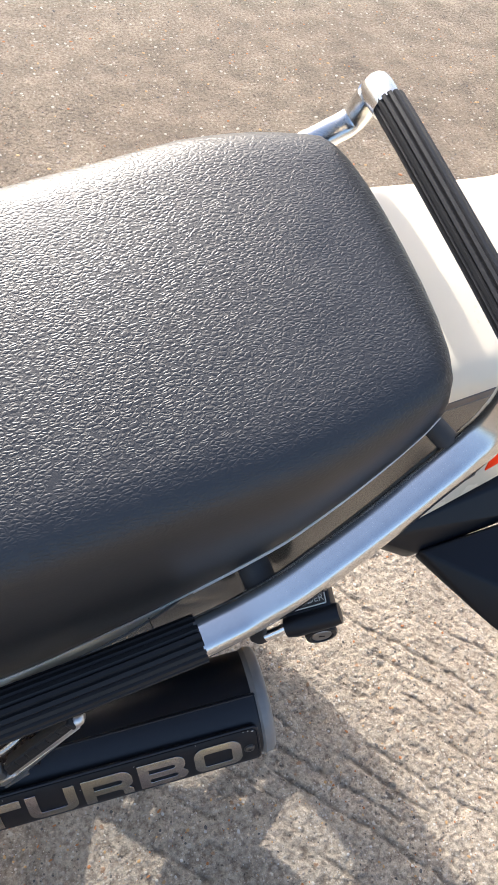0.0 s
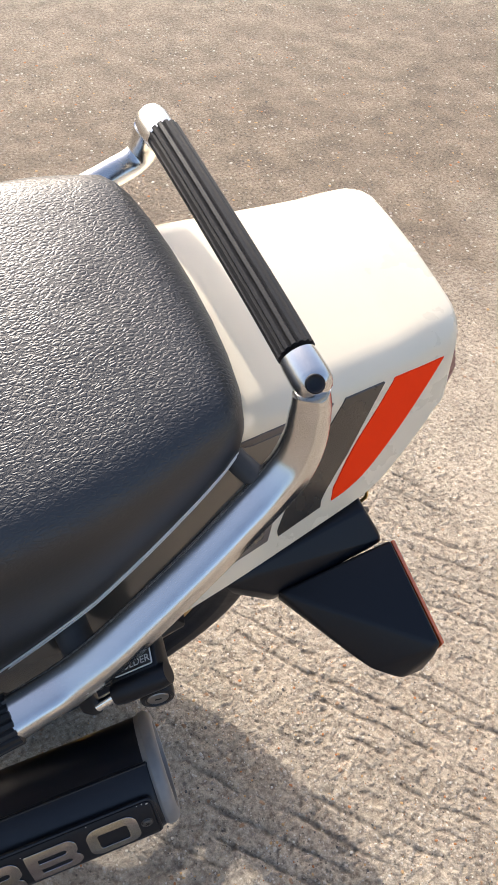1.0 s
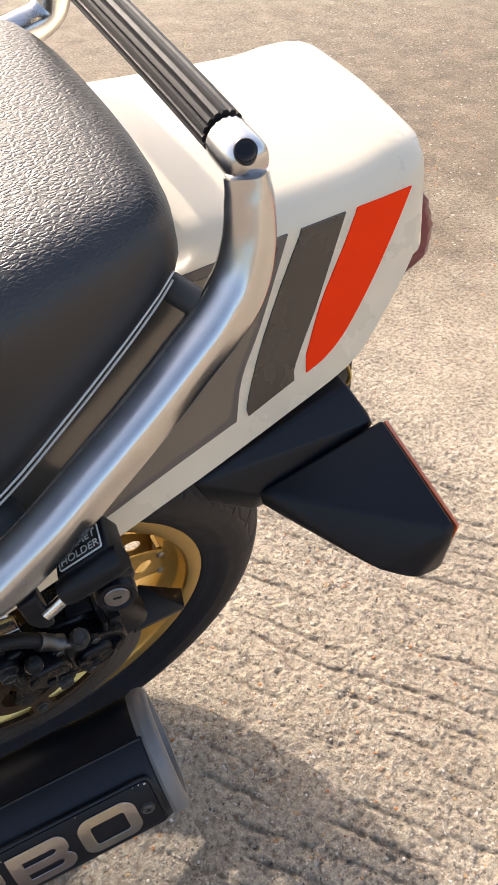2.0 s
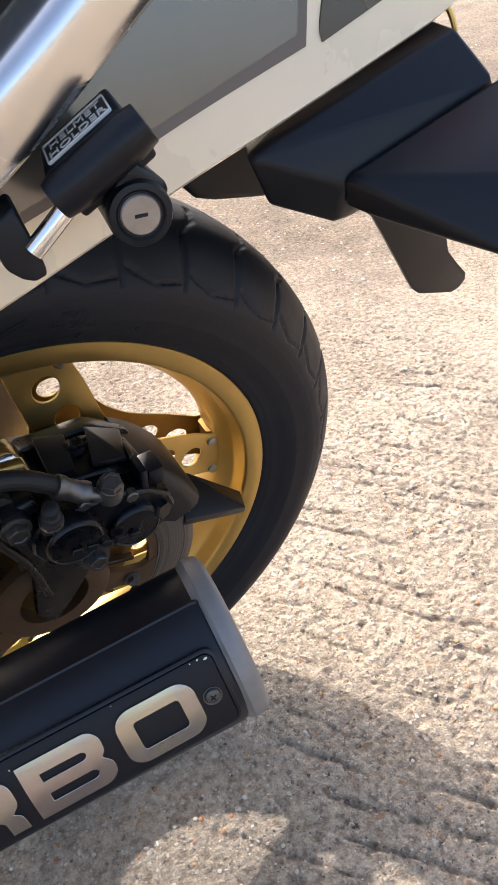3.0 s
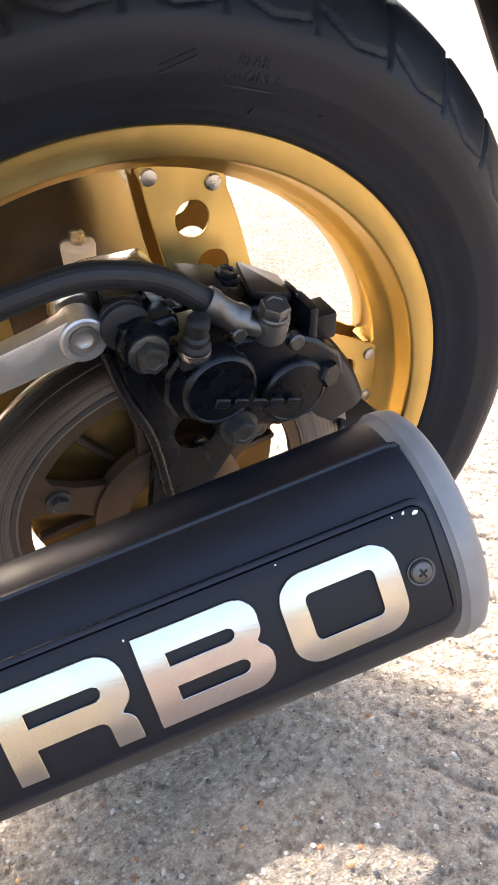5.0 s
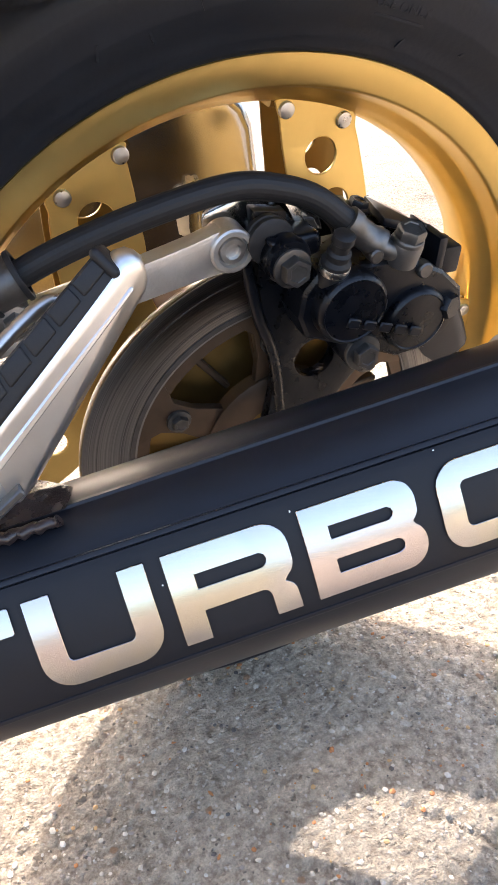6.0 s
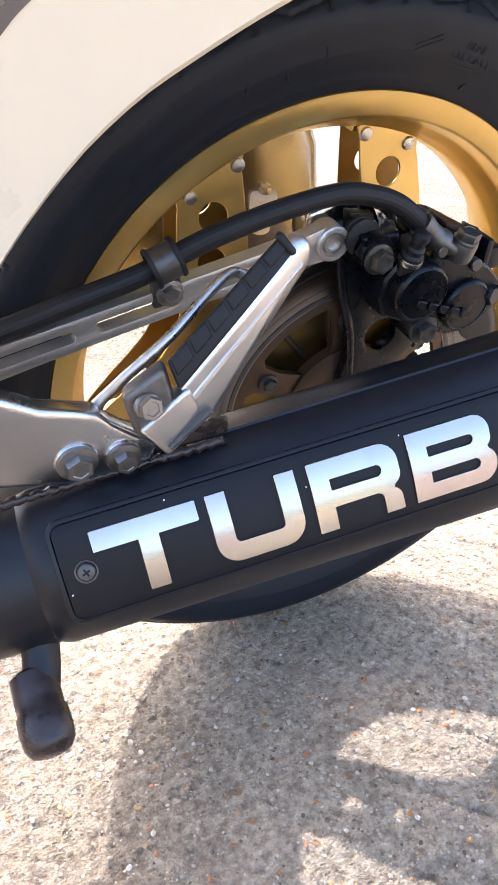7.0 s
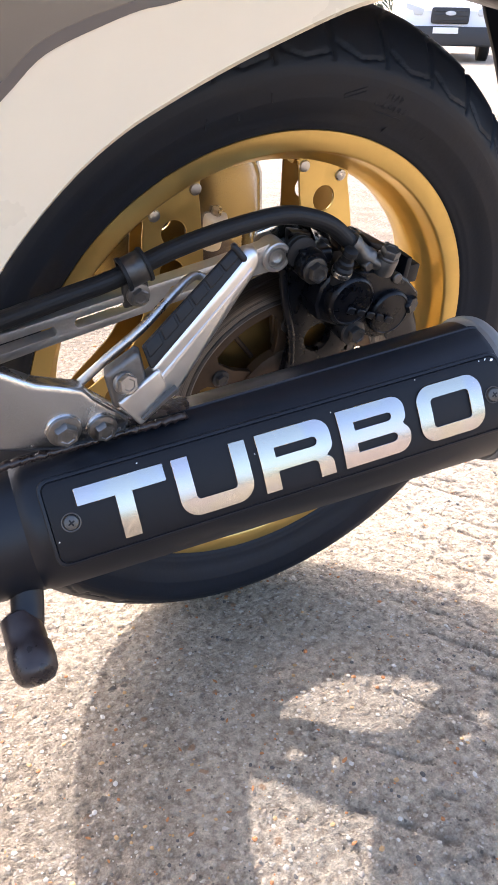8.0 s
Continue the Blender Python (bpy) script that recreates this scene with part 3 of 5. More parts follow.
for base_deg in SPOKES:
    mm = facing((0, YC - 0.0125, 0)) @ Matrix.Rotation(radians(base_deg - 90), 4, 'Z')
    for sx in (-1, 1):
        bm = bmesh.new()
        lathe(bm, [(0.0052, -0.0005), (0.0052, 0.0012), (0.0046, 0.0022), (0.0026, 0.0027), (0, 0.0028)], 20, facing(mm @ Vector((sx * 0.0202, 0.1915, 0.0022))))
        part("rivet", bm, STEEL, wheel)

# webs of the rim that carry the spokes
for s in SPOKES:
    bm = bmesh.new()
    prof = [(0.1985, -0.0105), (0.1930, -0.0090), (0.1918, -0.0075), (0.1918, 0.0075), (0.1930, 0.0090), (0.1985, 0.0105)]
    rings(bm, [[(r * math.cos(radians(s + d)), YC + h, r * math.sin(radians(s + d))) for r, h in prof] for d in (-8.4, -4.2, 0, 4.2, 8.4)])
    part("rim_web", bm, DIMGOLD, wheel)

bm = bmesh.new()
lathe(bm, [(0, -0.020), (0.030, -0.020), (0.034, -0.016), (0.060, -0.010), (0.074, -0.006), (0.076, 0.0), (0.076, 0.05), (0.060, 0.060), (0, 0.060)], 48, frame_at((0, YC - 0.01, 0), (0, 1, 0)))
part("hub", bm, BRONZE, wheel, "grimy bronze hub")

# brake disc
bm = bmesh.new()
mdisc = facing((0, -0.030, 0))
slab(bm, circle(0.1345, 96), -0.0035, 0.0035, bevel=0.0008, holes=[circle(0.0985, 80)[::-1]], m=mdisc)
disc = part("brake_disc", bm, DISCMAT, bike, "worn steel brake disc with fine circular scoring")
bm = bmesh.new()
lathe(bm, [(0.1005, 0.0030), (0.1005, 0.0041), (0.1035, 0.0041), (0.1038, 0.0030)], 96, mdisc, capped=False)
part("scoring_ring", bm, DARKSTEEL, disc)
for k in range(6):
    a = radians(156 + 60 * k)
    o = [(0.016 * math.sin(-a) * s + q * math.cos(a), 0.016 * math.cos(a) * s + q * math.sin(a)) for q, s in ((0.040, -0.9), (0.068, -0.62), (0.084, -0.72), (0.0995, -1.7), (0.0995, 1.7), (0.084, 0.72), (0.068, 0.62), (0.040, 0.9))]
    part("carrier_arm", slab(bmesh.new(), o, -0.004, 0.003, bevel=0.0012, m=mdisc), BRONZE, disc)
bm = bmesh.new()
lathe(bm, [(0.028, -0.006), (0.050, -0.006), (0.051, 0.005), (0.046, 0.008), (0.030, 0.008), (0.028, -0.006)], 40, mdisc, capped=False)
part("disc_carrier", bm, BRONZE, disc, "dull bronze disc carrier")
bm = bmesh.new()
lathe(bm, [(0.0905, -0.0030), (0.0990, -0.0030), (0.0990, 0.0022), (0.0905, 0.0022), (0.0905, -0.0030)], 96, mdisc, capped=False)
part("carrier_ring", bm, BRONZE, disc)
bm = bmesh.new()
lathe(bm, [(0.092, -0.040), (0.088, -0.024), (0.070, -0.020), (0.040, -0.016), (0, -0.016)], 64, mdisc)
part("hub_face", bm, DIMGOLD, disc, "dirty gold hub face behind the disc")
for k in range(12):
    a = radians(10 + 30 * k)
    part("hub_rib", box((0.066, 0, -0.0165), (0.040, 0.0045, 0.008), mdisc @ Matrix.Rotation(a, 4, 'Z'), 0.0012, 1), BRONZE, disc)
for r in (0.1090, 0.1245):
    bm = bmesh.new()
    lathe(bm, [(r, 0.0030), (r, 0.0036), (r + 0.0007, 0.0036), (r + 0.0007, 0.0030)], 96, mdisc, capped=False)
    part("scoring_ring", bm, DARKSTEEL, disc)
for k in range(6):
    a = radians(156 + 60 * k)
    part("bolt", hex_bolt((0.0765 * math.cos(a), -0.0335, 0.0765 * math.sin(a)), (0, -1, 0), 0.010, 0.006, 0.008), DARKSTEEL, disc)

# far-side final drive with its polished housing and filler cap
bm = bmesh.new()
slab(bm, [(-0.30, 0.06), (-0.14, 0.100), (-0.085, 0.133), (-0.045, 0.155), (-0.010, 0.168), (0.018, 0.173), (0.036, 0.170), (0.048, 0.160), (0.056, 0.144), (0.063, 0.10), (0.070, 0.03), (0.058, -0.015), (0.025, -0.040), (-0.015, -0.040), (-0.055, -0.015), (-0.10, 0.025), (-0.3, 0.03)], -0.090, 0.0, bevel=0.014, segs=6, m=facing((0, 0.146, 0)))
drive = part("final_drive", bm, GUNMETAL, bike, "polished alloy final drive housing behind the wheel")
bm = bmesh.new()
lathe(bm, [(0, -0.03), (0.0125, -0.03), (0.0130, 0.004), (0.0122, 0.0065), (0.0100, 0.0078), (0.0062, 0.0080), (0, 0.0080)], 28, frame_at((0.003, 0.146, 0.098), (0, -0.25, 1)))
part("filler_cap", bm, ZINC, drive, "pale zinc filler cap")
# unseen block, added to keep the sun off the muffler's top
part("sun_block", hull([(-0.100, 0.185, 0.10), (0.050, 0.185, 0.12), (0.040, 0.185, 0.26), (-0.075, 0.185, 0.27), (-0.100, 0.235, 0.10), (0.050, 0.235, 0.12), (0.040, 0.235, 0.27), (-0.075, 0.235, 0.28)], 0.008), CAST, drive, "unseen block that stops sunlight through the wheel")
part("bolt", hex_bolt((0.0035, 0.1445, 0.1062), (0, -0.25, 1), 0.010, 0.006, 0.006), STEEL, drive)
# torque rod with slots
E0, E1 = Vector((-0.043, -0.044, 0.150)), Vector((-0.300, -0.036, 0.090))
rod_x = (E1 - E0).normalized()
mr = frame_at(E0, (0, -1, 0), rod_x)
sgn = 1 if (mr.to_3x3() @ Vector((0, 1, 0))).z > 0 else -1
L = (E1 - E0).length


def taper_outline():
    top = [(-0.002, 0.0118), (0.006, 0.0120), (0.020, 0.0108), (0.05, 0.0102), (0.12, 0.0105), (0.20, 0.0110), (L, 0.0125)]
    return [(x, sgn * y) for x, y in top] + [(x, -sgn * y) for x, y in top[::-1]] + [(-0.0092, -sgn * 0.0075), (-0.0118, 0), (-0.0092, sgn * 0.0075)]


slots = [rounded(w, 0.0075, 0.0035, 4, c, 0)[::-1] for c, w in ((0.073, 0.036), (0.137, 0.056), (0.207, 0.056))]
bm = slab(bmesh.new(), taper_outline(), -0.006, 0.006, m=mr, bevel=0.0015, holes=slots)
rod = part("torque_rod", bm, CAST, bike, "satin cast-alloy brake torque rod with long slots")
bm = bmesh.new()
lathe(bm, [(0.0122, -0.008), (0.0122, 0.0085), (0.0112, 0.0095), (0.0088, 0.0095), (0.0082, 0.0065), (0.0, 0.0065)], 32, facing(E0))
part("rod_eye", bm, CAST, rod)
bm = bmesh.new()
lathe(bm, [(0.0074, 0.0), (0.0074, 0.0080), (0.0068, 0.0088), (0.0044, 0.0088), (0.0040, 0.0058), (0, 0.0058)], 24, facing(E0))
part("bolt", bm, STEEL, rod, "recessed socket bolt")
bm = hull([(-0.052, -0.03, 0.163), (-0.030, -0.03, 0.171), (0.004, -0.03, 0.171), (0.012, -0.03, 0.150), (-0.052, -0.03, 0.140), (-0.052, -0.006, 0.163), (-0.030, -0.006, 0.171), (0.004, -0.006, 0.171), (0.012, -0.006, 0.150), (-0.052, -0.006, 0.140)], 0.005)
part("lug", bm, ALLOY, rod, "bright alloy lug")

# brake hose
bm = bmesh.new()
hose_pts = [(0.036, -0.066, 0.1475), (0.028, -0.063, 0.1535), (0.016, -0.059, 0.163), (0.000, -0.056, 0.1745), (-0.020, -0.054, 0.1815), (-0.046, -0.053, 0.1845), (-0.088, -0.050, 0.1755), (-0.132, -0.047, 0.1610), (-0.174, -0.047, 0.1435), (-0.215, -0.047, 0.1320), (-0.255, -0.046, 0.1200), (-0.36, -0.045, 0.092)]
tube(bm, hose_pts, 0.0070, 60, 10, flute=3, depth=0.028)
hose = part("brake_hose", bm, RUBBER, bike, "ribbed black rubber brake hose")
bm = bmesh.new()
tube(bm, [(0.018, -0.0605, 0.1615), (0.028, -0.063, 0.1535), (0.037, -0.066, 0.1475)], 0.0088, 20, 5, taper=lambda t: 1.0 if t < 0.3 or t > 0.72 else 0.9)
part("crimp", bm, OLDSTEEL, hose, "grey crimped hose ferrule")
bm = bmesh.new()
tube(bm, [(0.035, -0.0655, 0.1485), (0.042, -0.068, 0.1445), (0.050, -0.068, 0.1425)], 0.0055, 16, 5)
part("hose_pipe", bm, OLDSTEEL, hose)
bm = bmesh.new()
lathe(bm, [(0.0092, -0.007), (0.0096, -0.006), (0.0096, 0.006), (0.0092, 0.007), (0, 0.007)], 28, frame_at((0.0525, -0.068, 0.1425), (0.05, -0.25, 1)))
part("banjo", bm, OLDSTEEL, hose, "grey banjo union")
part("bolt", hex_bolt((0.0528, -0.070, 0.1495), (0.05, -0.25, 1), 0.0145, 0.0085, 0.0090), DARKSTEEL, hose)
mc = frame_at((-0.159, -0.047, 0.1495), (1, 0, 0.42), (0, -1, 0))
bm = bmesh.new()
lathe(bm, [(0.0084, -0.008), (0.0112, -0.008), (0.0118, -0.0065), (0.0118, 0.0065), (0.0112, 0.008), (0.0084, 0.008), (0.0084, -0.008)], 32, mc, capped=False)
strap = hull([(-0.170, -0.052, 0.150), (-0.152, -0.053, 0.155), (-0.147, -0.051, 0.124), (-0.167, -0.051, 0.120), (-0.170, -0.044, 0.150), (-0.152, -0.044, 0.155), (-0.147, -0.046, 0.124), (-0.167, -0.046, 0.120)], 0.002, 2)
part("hose_clamp", merged(bm, strap), DARKSTEEL, hose, "dull dark metal hose clamp")
for z in (-0.0085, 0.0085):
    bm = bmesh.new()
    lathe(bm, [(0.0100, z - 0.0014), (0.0128, z - 0.0014), (0.0132, z), (0.0128, z + 0.0014), (0.0100, z + 0.0014), (0.0100, z - 0.0014)], 32, mc, capped=False)
    part("clamp_lip", bm, RUBBER, hose)
part("bolt", hex_bolt((-0.1572, -0.0520, 0.1317), (0, -1, 0), 0.0115, 0.0065, 0.0090), GREYZINC, hose)

# caliper
body = [(-0.008, 0.128), (0.000, 0.138), (0.018, 0.138), (0.036, 0.139), (0.058, 0.137), (0.082, 0.126), (0.098, 0.112), (0.102, 0.097), (0.094, 0.083), (0.080, 0.073), (0.060, 0.071), (0.040, 0.080), (0.018, 0.089), (-0.004, 0.098), (-0.010, 0.112)]
bm = slab(bmesh.new(), body, 0.0, 0.044, m=facing((0, -0.026, 0)), bevel=0.005, segs=3)
bridge = hull([(0.030, -0.050, 0.147), (0.062, -0.050, 0.142), (0.094, -0.048, 0.120), (0.086, -0.012, 0.132), (0.058, -0.008, 0.144), (0.034, -0.010, 0.147), (0.040, -0.05, 0.115), (0.095, -0.05, 0.10), (0.040, -0.01, 0.12), (0.095, -0.01, 0.11)], 0.004)
inboard = hull([(0.010, 0.000, 0.142), (0.070, 0.000, 0.138), (0.100, 0.000, 0.116), (0.104, 0.000, 0.090), (0.020, 0.000, 0.095), (0.010, 0.022, 0.136), (0.068, 0.022, 0.132), (0.096, 0.022, 0.110), (0.10, 0.022, 0.09), (0.02, 0.022, 0.095)], 0.006)
caliper = part("brake_caliper", merged(bm, bridge, inboard), BLACKCAL, bike, "black twin-piston brake caliper, grimy, with raised caps", 30)
for c, r in (((0.0185, -0.071, 0.1175), 0.0205), ((0.0655, -0.0665, 0.0985), 0.0195)):
    bm = bmesh.new()
    lathe(bm, [(r * 1.06, -0.006), (r * 1.06, 0.006), (r * 1.02, 0.0085), (r * 0.93, 0.0098), (r * 0.90, 0.0090), (r * 0.30, 0.0095), (0, 0.0095)], 48, facing(c))
    part("piston_cap", bm, BLACKCAL, caliper, "round black piston cap")
# maker's mark on the caps: plain raised bars
for k in range(5):
    p = Vector((0.018 + 0.0112 * k, -0.0815 + 0.0008 * k, 0.1105 - 0.0040 * k))
    part("raised_mark", box((0, 0, 0), (0.0085, 0.0020, 0.0060), Matrix.Translation(p) @ Matrix.Rotation(radians(19), 4, 'Y'), 0.0008, 1), BLACKPLASTIC, caliper)
bm = bmesh.new()
lathe(bm, [(0.0128, -0.030), (0.0130, -0.004), (0.0132, 0.003), (0.0118, 0.006), (0, 0.006)], 32, facing((-0.016, -0.060, 0.1455)))
arm = hull([(-0.028, -0.064, 0.157), (0.004, -0.062, 0.158), (0.005, -0.062, 0.145), (-0.02, -0.064, 0.144), (-0.028, -0.04, 0.157), (0.004, -0.04, 0.158), (0.005, -0.04, 0.145), (-0.02, -0.04, 0.144)], 0.004)
part("slider_boss", merged(bm, arm), BLACKCAL, caliper)
bm = bmesh.new()
lathe(bm, [(0.0115, -0.006), (0.0130, -0.005), (0.0130, -0.002), (0.0115, -0.001), (0.0130, 0.0), (0.0130, 0.003), (0.0115, 0.004), (0, 0.004)], 32, facing((-0.022, -0.052, 0.1530)))
part("dust_boot", bm, RUBBER, caliper)
part("bolt", hex_bolt((-0.0150, -0.066, 0.1425), (0, -1, 0.05), 0.0145, 0.0085, 0.0110), DARKSTEEL, caliper)
part("bolt", hex_bolt((0.031, -0.074, 0.0845), (0, -1, 0.05), 0.0135, 0.0085, 0.0115), DARKSTEEL, caliper)
bm = bmesh.new()
lathe(bm, [(0.0115, -0.05), (0.0118, -0.001), (0.0105, 0.001), (0, 0.001)], 28, facing((0.031, -0.073, 0.0845)))
part("pin_boss", bm, BLACKCAL, caliper)
bm = bmesh.new()
mb = frame_at((0.0080, -0.071, 0.1430), (0.02, -0.30, 1))
lathe(bm, [(0.0082, -0.012), (0.0082, 0.003), (0.0064, 0.005), (0.0068, 0.009), (0.0052, 0.0105), (0.0052, 0.015), (0.0062, 0.016), (0.0058, 0.0200), (0.0036, 0.0212), (0, 0.0214)], 28, mb)
part("bleed_valve", bm, RUBBER, caliper, "capped bleed valve with a rubber strap")
bm = bmesh.new()
lathe(bm, [(0.0083, -0.004), (0.0086, -0.003), (0.0086, 0.000), (0.0080, 0.001)], 28, mb, capped=False)
part("worn_collar", bm, STEEL, caliper)
bm = bmesh.new()
lathe(bm, [(0.0078, -0.03), (0.0080, 0.004), (0.0070, 0.006), (0, 0.006)], 6, frame_at((0.087, -0.071, 0.1035), (0.35, -1, 0.1)))
part("hex_plug", bm, BLACKCAL, caliper)
for c, r in (((0.032, -0.0715, 0.1445), 0.0042), ((0.067, -0.070, 0.1295), 0.0048)):
    bm = bmesh.new()
    lathe(bm, [(r, -0.004), (r, 0.002), (r * 0.8, 0.003), (0, 0.003)], 20, facing(c))
    part("pin", bm, DARKSTEEL, caliper)
bm = box((0.080, -0.056, 0.1330), (0.006, 0.022, 0.024), Matrix.Rotation(radians(0), 4, 'Y'), 0.0022)
bm2 = box((0.0915, -0.052, 0.127), (0.013, 0.020, 0.017), Matrix(), 0.002)
part("pad_cover", merged(bm, bm2), BLACKPLASTIC, caliper)
bm = slab(bmesh.new(), [(-0.030, 0.168), (-0.010, 0.165), (0.0, 0.10), (0.052, 0.085), (0.062, 0.066), (0.040, 0.040), (0.012, 0.0), (-0.006, -0.02), (-0.018, 0.0), (-0.010, 0.06), (-0.022, 0.110)], 0.0, 0.010, m=facing((0, -0.036, 0)), bevel=0.002, holes=[circle(0.0135, 20, 0.016, 0.066)[::-1]])
part("caliper_bracket", bm, BLACKCAL, caliper, "black cast caliper bracket")
bm = bmesh.new()
tube(bm, [(-0.035, -0.046, 0.150), (-0.026, -0.047, 0.11), (-0.012, -0.046, 0.07), (-0.004, -0.045, 0.02)], 0.0035, 10)
part("bracket_rib", bm, BLACKCAL, caliper)
bm = hull([(-0.011, -0.044, 0.1685), (0.008, -0.044, 0.1660), (0.0135, -0.046, 0.1500), (-0.002, -0.046, 0.1525), (-0.011, -0.028, 0.1700), (0.008, -0.028, 0.1675), (0.0135, -0.030, 0.1510), (-0.002, -0.030, 0.1540)], 0.002, 2)
part("retaining_clip", bm, ALLOY, caliper, "bright alloy retaining clip")
bm = hull([(0.000, -0.0475, 0.1600), (0.006, -0.0475, 0.1590), (0.009, -0.0480, 0.1530), (0.003, -0.0480, 0.1550), (0.000, -0.043, 0.1600), (0.006, -0.043, 0.1590), (0.009, -0.043, 0.1530), (0.003, -0.043, 0.1550)], 0.0006, 1)
part("clip_notch", bm, DARKSTEEL, caliper)
# pressed covers over the pads, with a bolt head between
cover = hull([(0.050, -0.048, 0.1535), (0.076, -0.048, 0.1455), (0.086, -0.012, 0.1370), (0.060, -0.008, 0.1500), (0.050, -0.048, 0.148), (0.076, -0.048, 0.140), (0.086, -0.012, 0.131), (0.060, -0.008, 0.144)], 0.0014, 2)
lip = hull([(0.076, -0.051, 0.1475), (0.082, -0.049, 0.1440), (0.086, -0.052, 0.118), (0.081, -0.054, 0.116), (0.079, -0.030, 0.1460), (0.084, -0.030, 0.1410), (0.089, -0.034, 0.118), (0.085, -0.034, 0.116)], 0.0016, 2)
part("pad_cover", merged(cover, lip), BLACKPLASTIC, caliper)
bm = hull([(0.020, -0.044, 0.1535), (0.038, -0.046, 0.1520), (0.044, -0.010, 0.1530), (0.022, -0.006, 0.1560), (0.020, -0.044, 0.147), (0.038, -0.046, 0.146), (0.044, -0.010, 0.147), (0.022, -0.006, 0.150)], 0.0016, 2)
part("pad_cover", bm, BLACKPLASTIC, caliper)
part("bolt", hex_bolt((0.046, -0.024, 0.1495), (0.28, -0.1, 1), 0.0105, 0.006, 0.0078), BLACKCAL, caliper)
# splash guard behind the caliper
bm = bmesh.new()
loops = []
for deg, low in ((54, 0.120), (49, 0.116), (44, 0.113), (38, 0.110), (32, 0.109), (26, 0.111), (20, 0.118)):
    way = Vector((math.cos(radians(deg)), 0, math.sin(radians(deg))))
    prof = [(low, -0.0465), (0.1360, -0.0465), (0.1425, -0.0445), (0.1470, -0.0400), (0.1490, -0.0330), (0.1490, 0.020), (0.1465, 0.020), (0.1465, -0.0320), (0.1445, -0.0380), (0.1405, -0.0420), (0.1355, -0.0435), (low, -0.0435)]
    loops.append([way * r + Vector((0, y, 0)) for r, y in prof])
rings(bm, loops)
blade = hull([(0.122, -0.0425, 0.0285), (0.197, -0.0240, -0.0245), (0.2080, 0.004, -0.0360), (0.150, 0.006, 0.0270), (0.1190, -0.0435, 0.0240), (0.1940, -0.0255, -0.0285), (0.2050, 0.004, -0.0395), (0.147, 0.006, 0.0235)], 0.0012, 2)
part("splash_guard", merged(bm, blade), BLACKPLASTIC, caliper, "curved black plastic splash guard over the disc")

# muffler: a (along), b (up its face), c (out of its face)
S0 = Vector((-0.251, -0.190, 0.058))
AX = Vector((0.97755, -0.10358, 0.18350)).normalized()
NO = Vector((-0.18565, -0.82187, 0.53858))
NO = (NO - AX * NO.dot(AX)).normalized()
UPV = NO.cross(AX).normalized()
if UPV.z < 0:
    UPV = -UPV


def muf(a, b, c):
    return S0 + AX * a + UPV * b + NO * c


MUF = Matrix(((AX.x, UPV.x, NO.x, S0.x), (AX.y, UPV.y, NO.y, S0.y), (AX.z, UPV.z, NO.z, S0.z), (0, 0, 0, 1)))


def can_scale(a):
    return 0.915 + 0.085 * max(0.0, min(1.0, (a + 0.05) / 0.36))


def can_loop(a, grow=0.0, n=64):
    """The round can behind the shield."""
    s = can_scale(a)
    return [muf(a, -0.003 + (0.0560 * s + grow) * math.sin(t) * (1.0 if math.sin(t) > 0 else 0.925), -0.060 + (0.0560 * s + grow) * math.cos(t)) for t in (2 * math.pi * k / n for k in range(n))]


bm = bmesh.new()
loops = [can_loop(a, g) for a, g in ((-0.42, -0.012), (-0.30, -0.008), (-0.16, -0.004), (-0.06, -0.001), (-0.02, 0), (0.10, 0), (0.22, 0), (0.322, 0))]
rings(bm, loops)
muffler = part("muffler", bm, BLACKSATIN, bike, "satin black exhaust muffler with silver lettering along its side")


def shield_loop(a, grow=0.0):
    """Outer skin of the heat shield: a flat front with round shoulders and a rolled upper lip."""
    s = can_scale(a)
    out = []
    r = 0.0600 * s + grow
    for k in range(25):
        t = radians(-62 + 118 * k / 24)
        b = -0.003 + r * math.sin(t) * (1.0 if t > 0 else 0.905)
        c = -0.060 + r * math.cos(t)
        c = min(c, -0.0012 + grow * 0.2)
        out.append((b, c))
    tip = out[-1]
    out += [(tip[0] + 0.0014, tip[1] - 0.0004), (tip[0] + 0.0020, tip[1] - 0.0022), (tip[0] + 0.0008, tip[1] - 0.0040), (tip[0] - 0.0035, tip[1] - 0.0060)]
    inner = [(-0.003 + (b + 0.003) * 0.955, -0.060 + (c + 0.060) * 0.955) for b, c in out[::-1][4:]]
    return [muf(a, b, c) for b, c in out + inner]


bm = bmesh.new()
rings(bm, [shield_loop(-0.030, -0.005), shield_loop(-0.026, -0.002), shield_loop(-0.020, 0), shield_loop(0.10), shield_loop(0.20), shield_loop(0.313, 0), shield_loop(0.318, -0.0015), shield_loop(0.320, -0.004)])
part("heat_shield", bm, BLACKSATIN, muffler, "", 30)
def crowned(bm, k=4.5):
    """Bends a flat badge piece to the slight crown of the shield, then lays it on."""
    for n in range(-9, 10):
        bmesh.ops.bisect_plane(bm, geom=bm.verts[:] + bm.edges[:] + bm.faces[:], plane_co=(0, n * 0.0026, 0), plane_no=(0, 1, 0))
    for v in bm.verts:
        v.co.z += 0.0009 - k * v.co.y ** 2
    bmesh.ops.transform(bm, matrix=MUF, verts=bm.verts[:])
    return bm


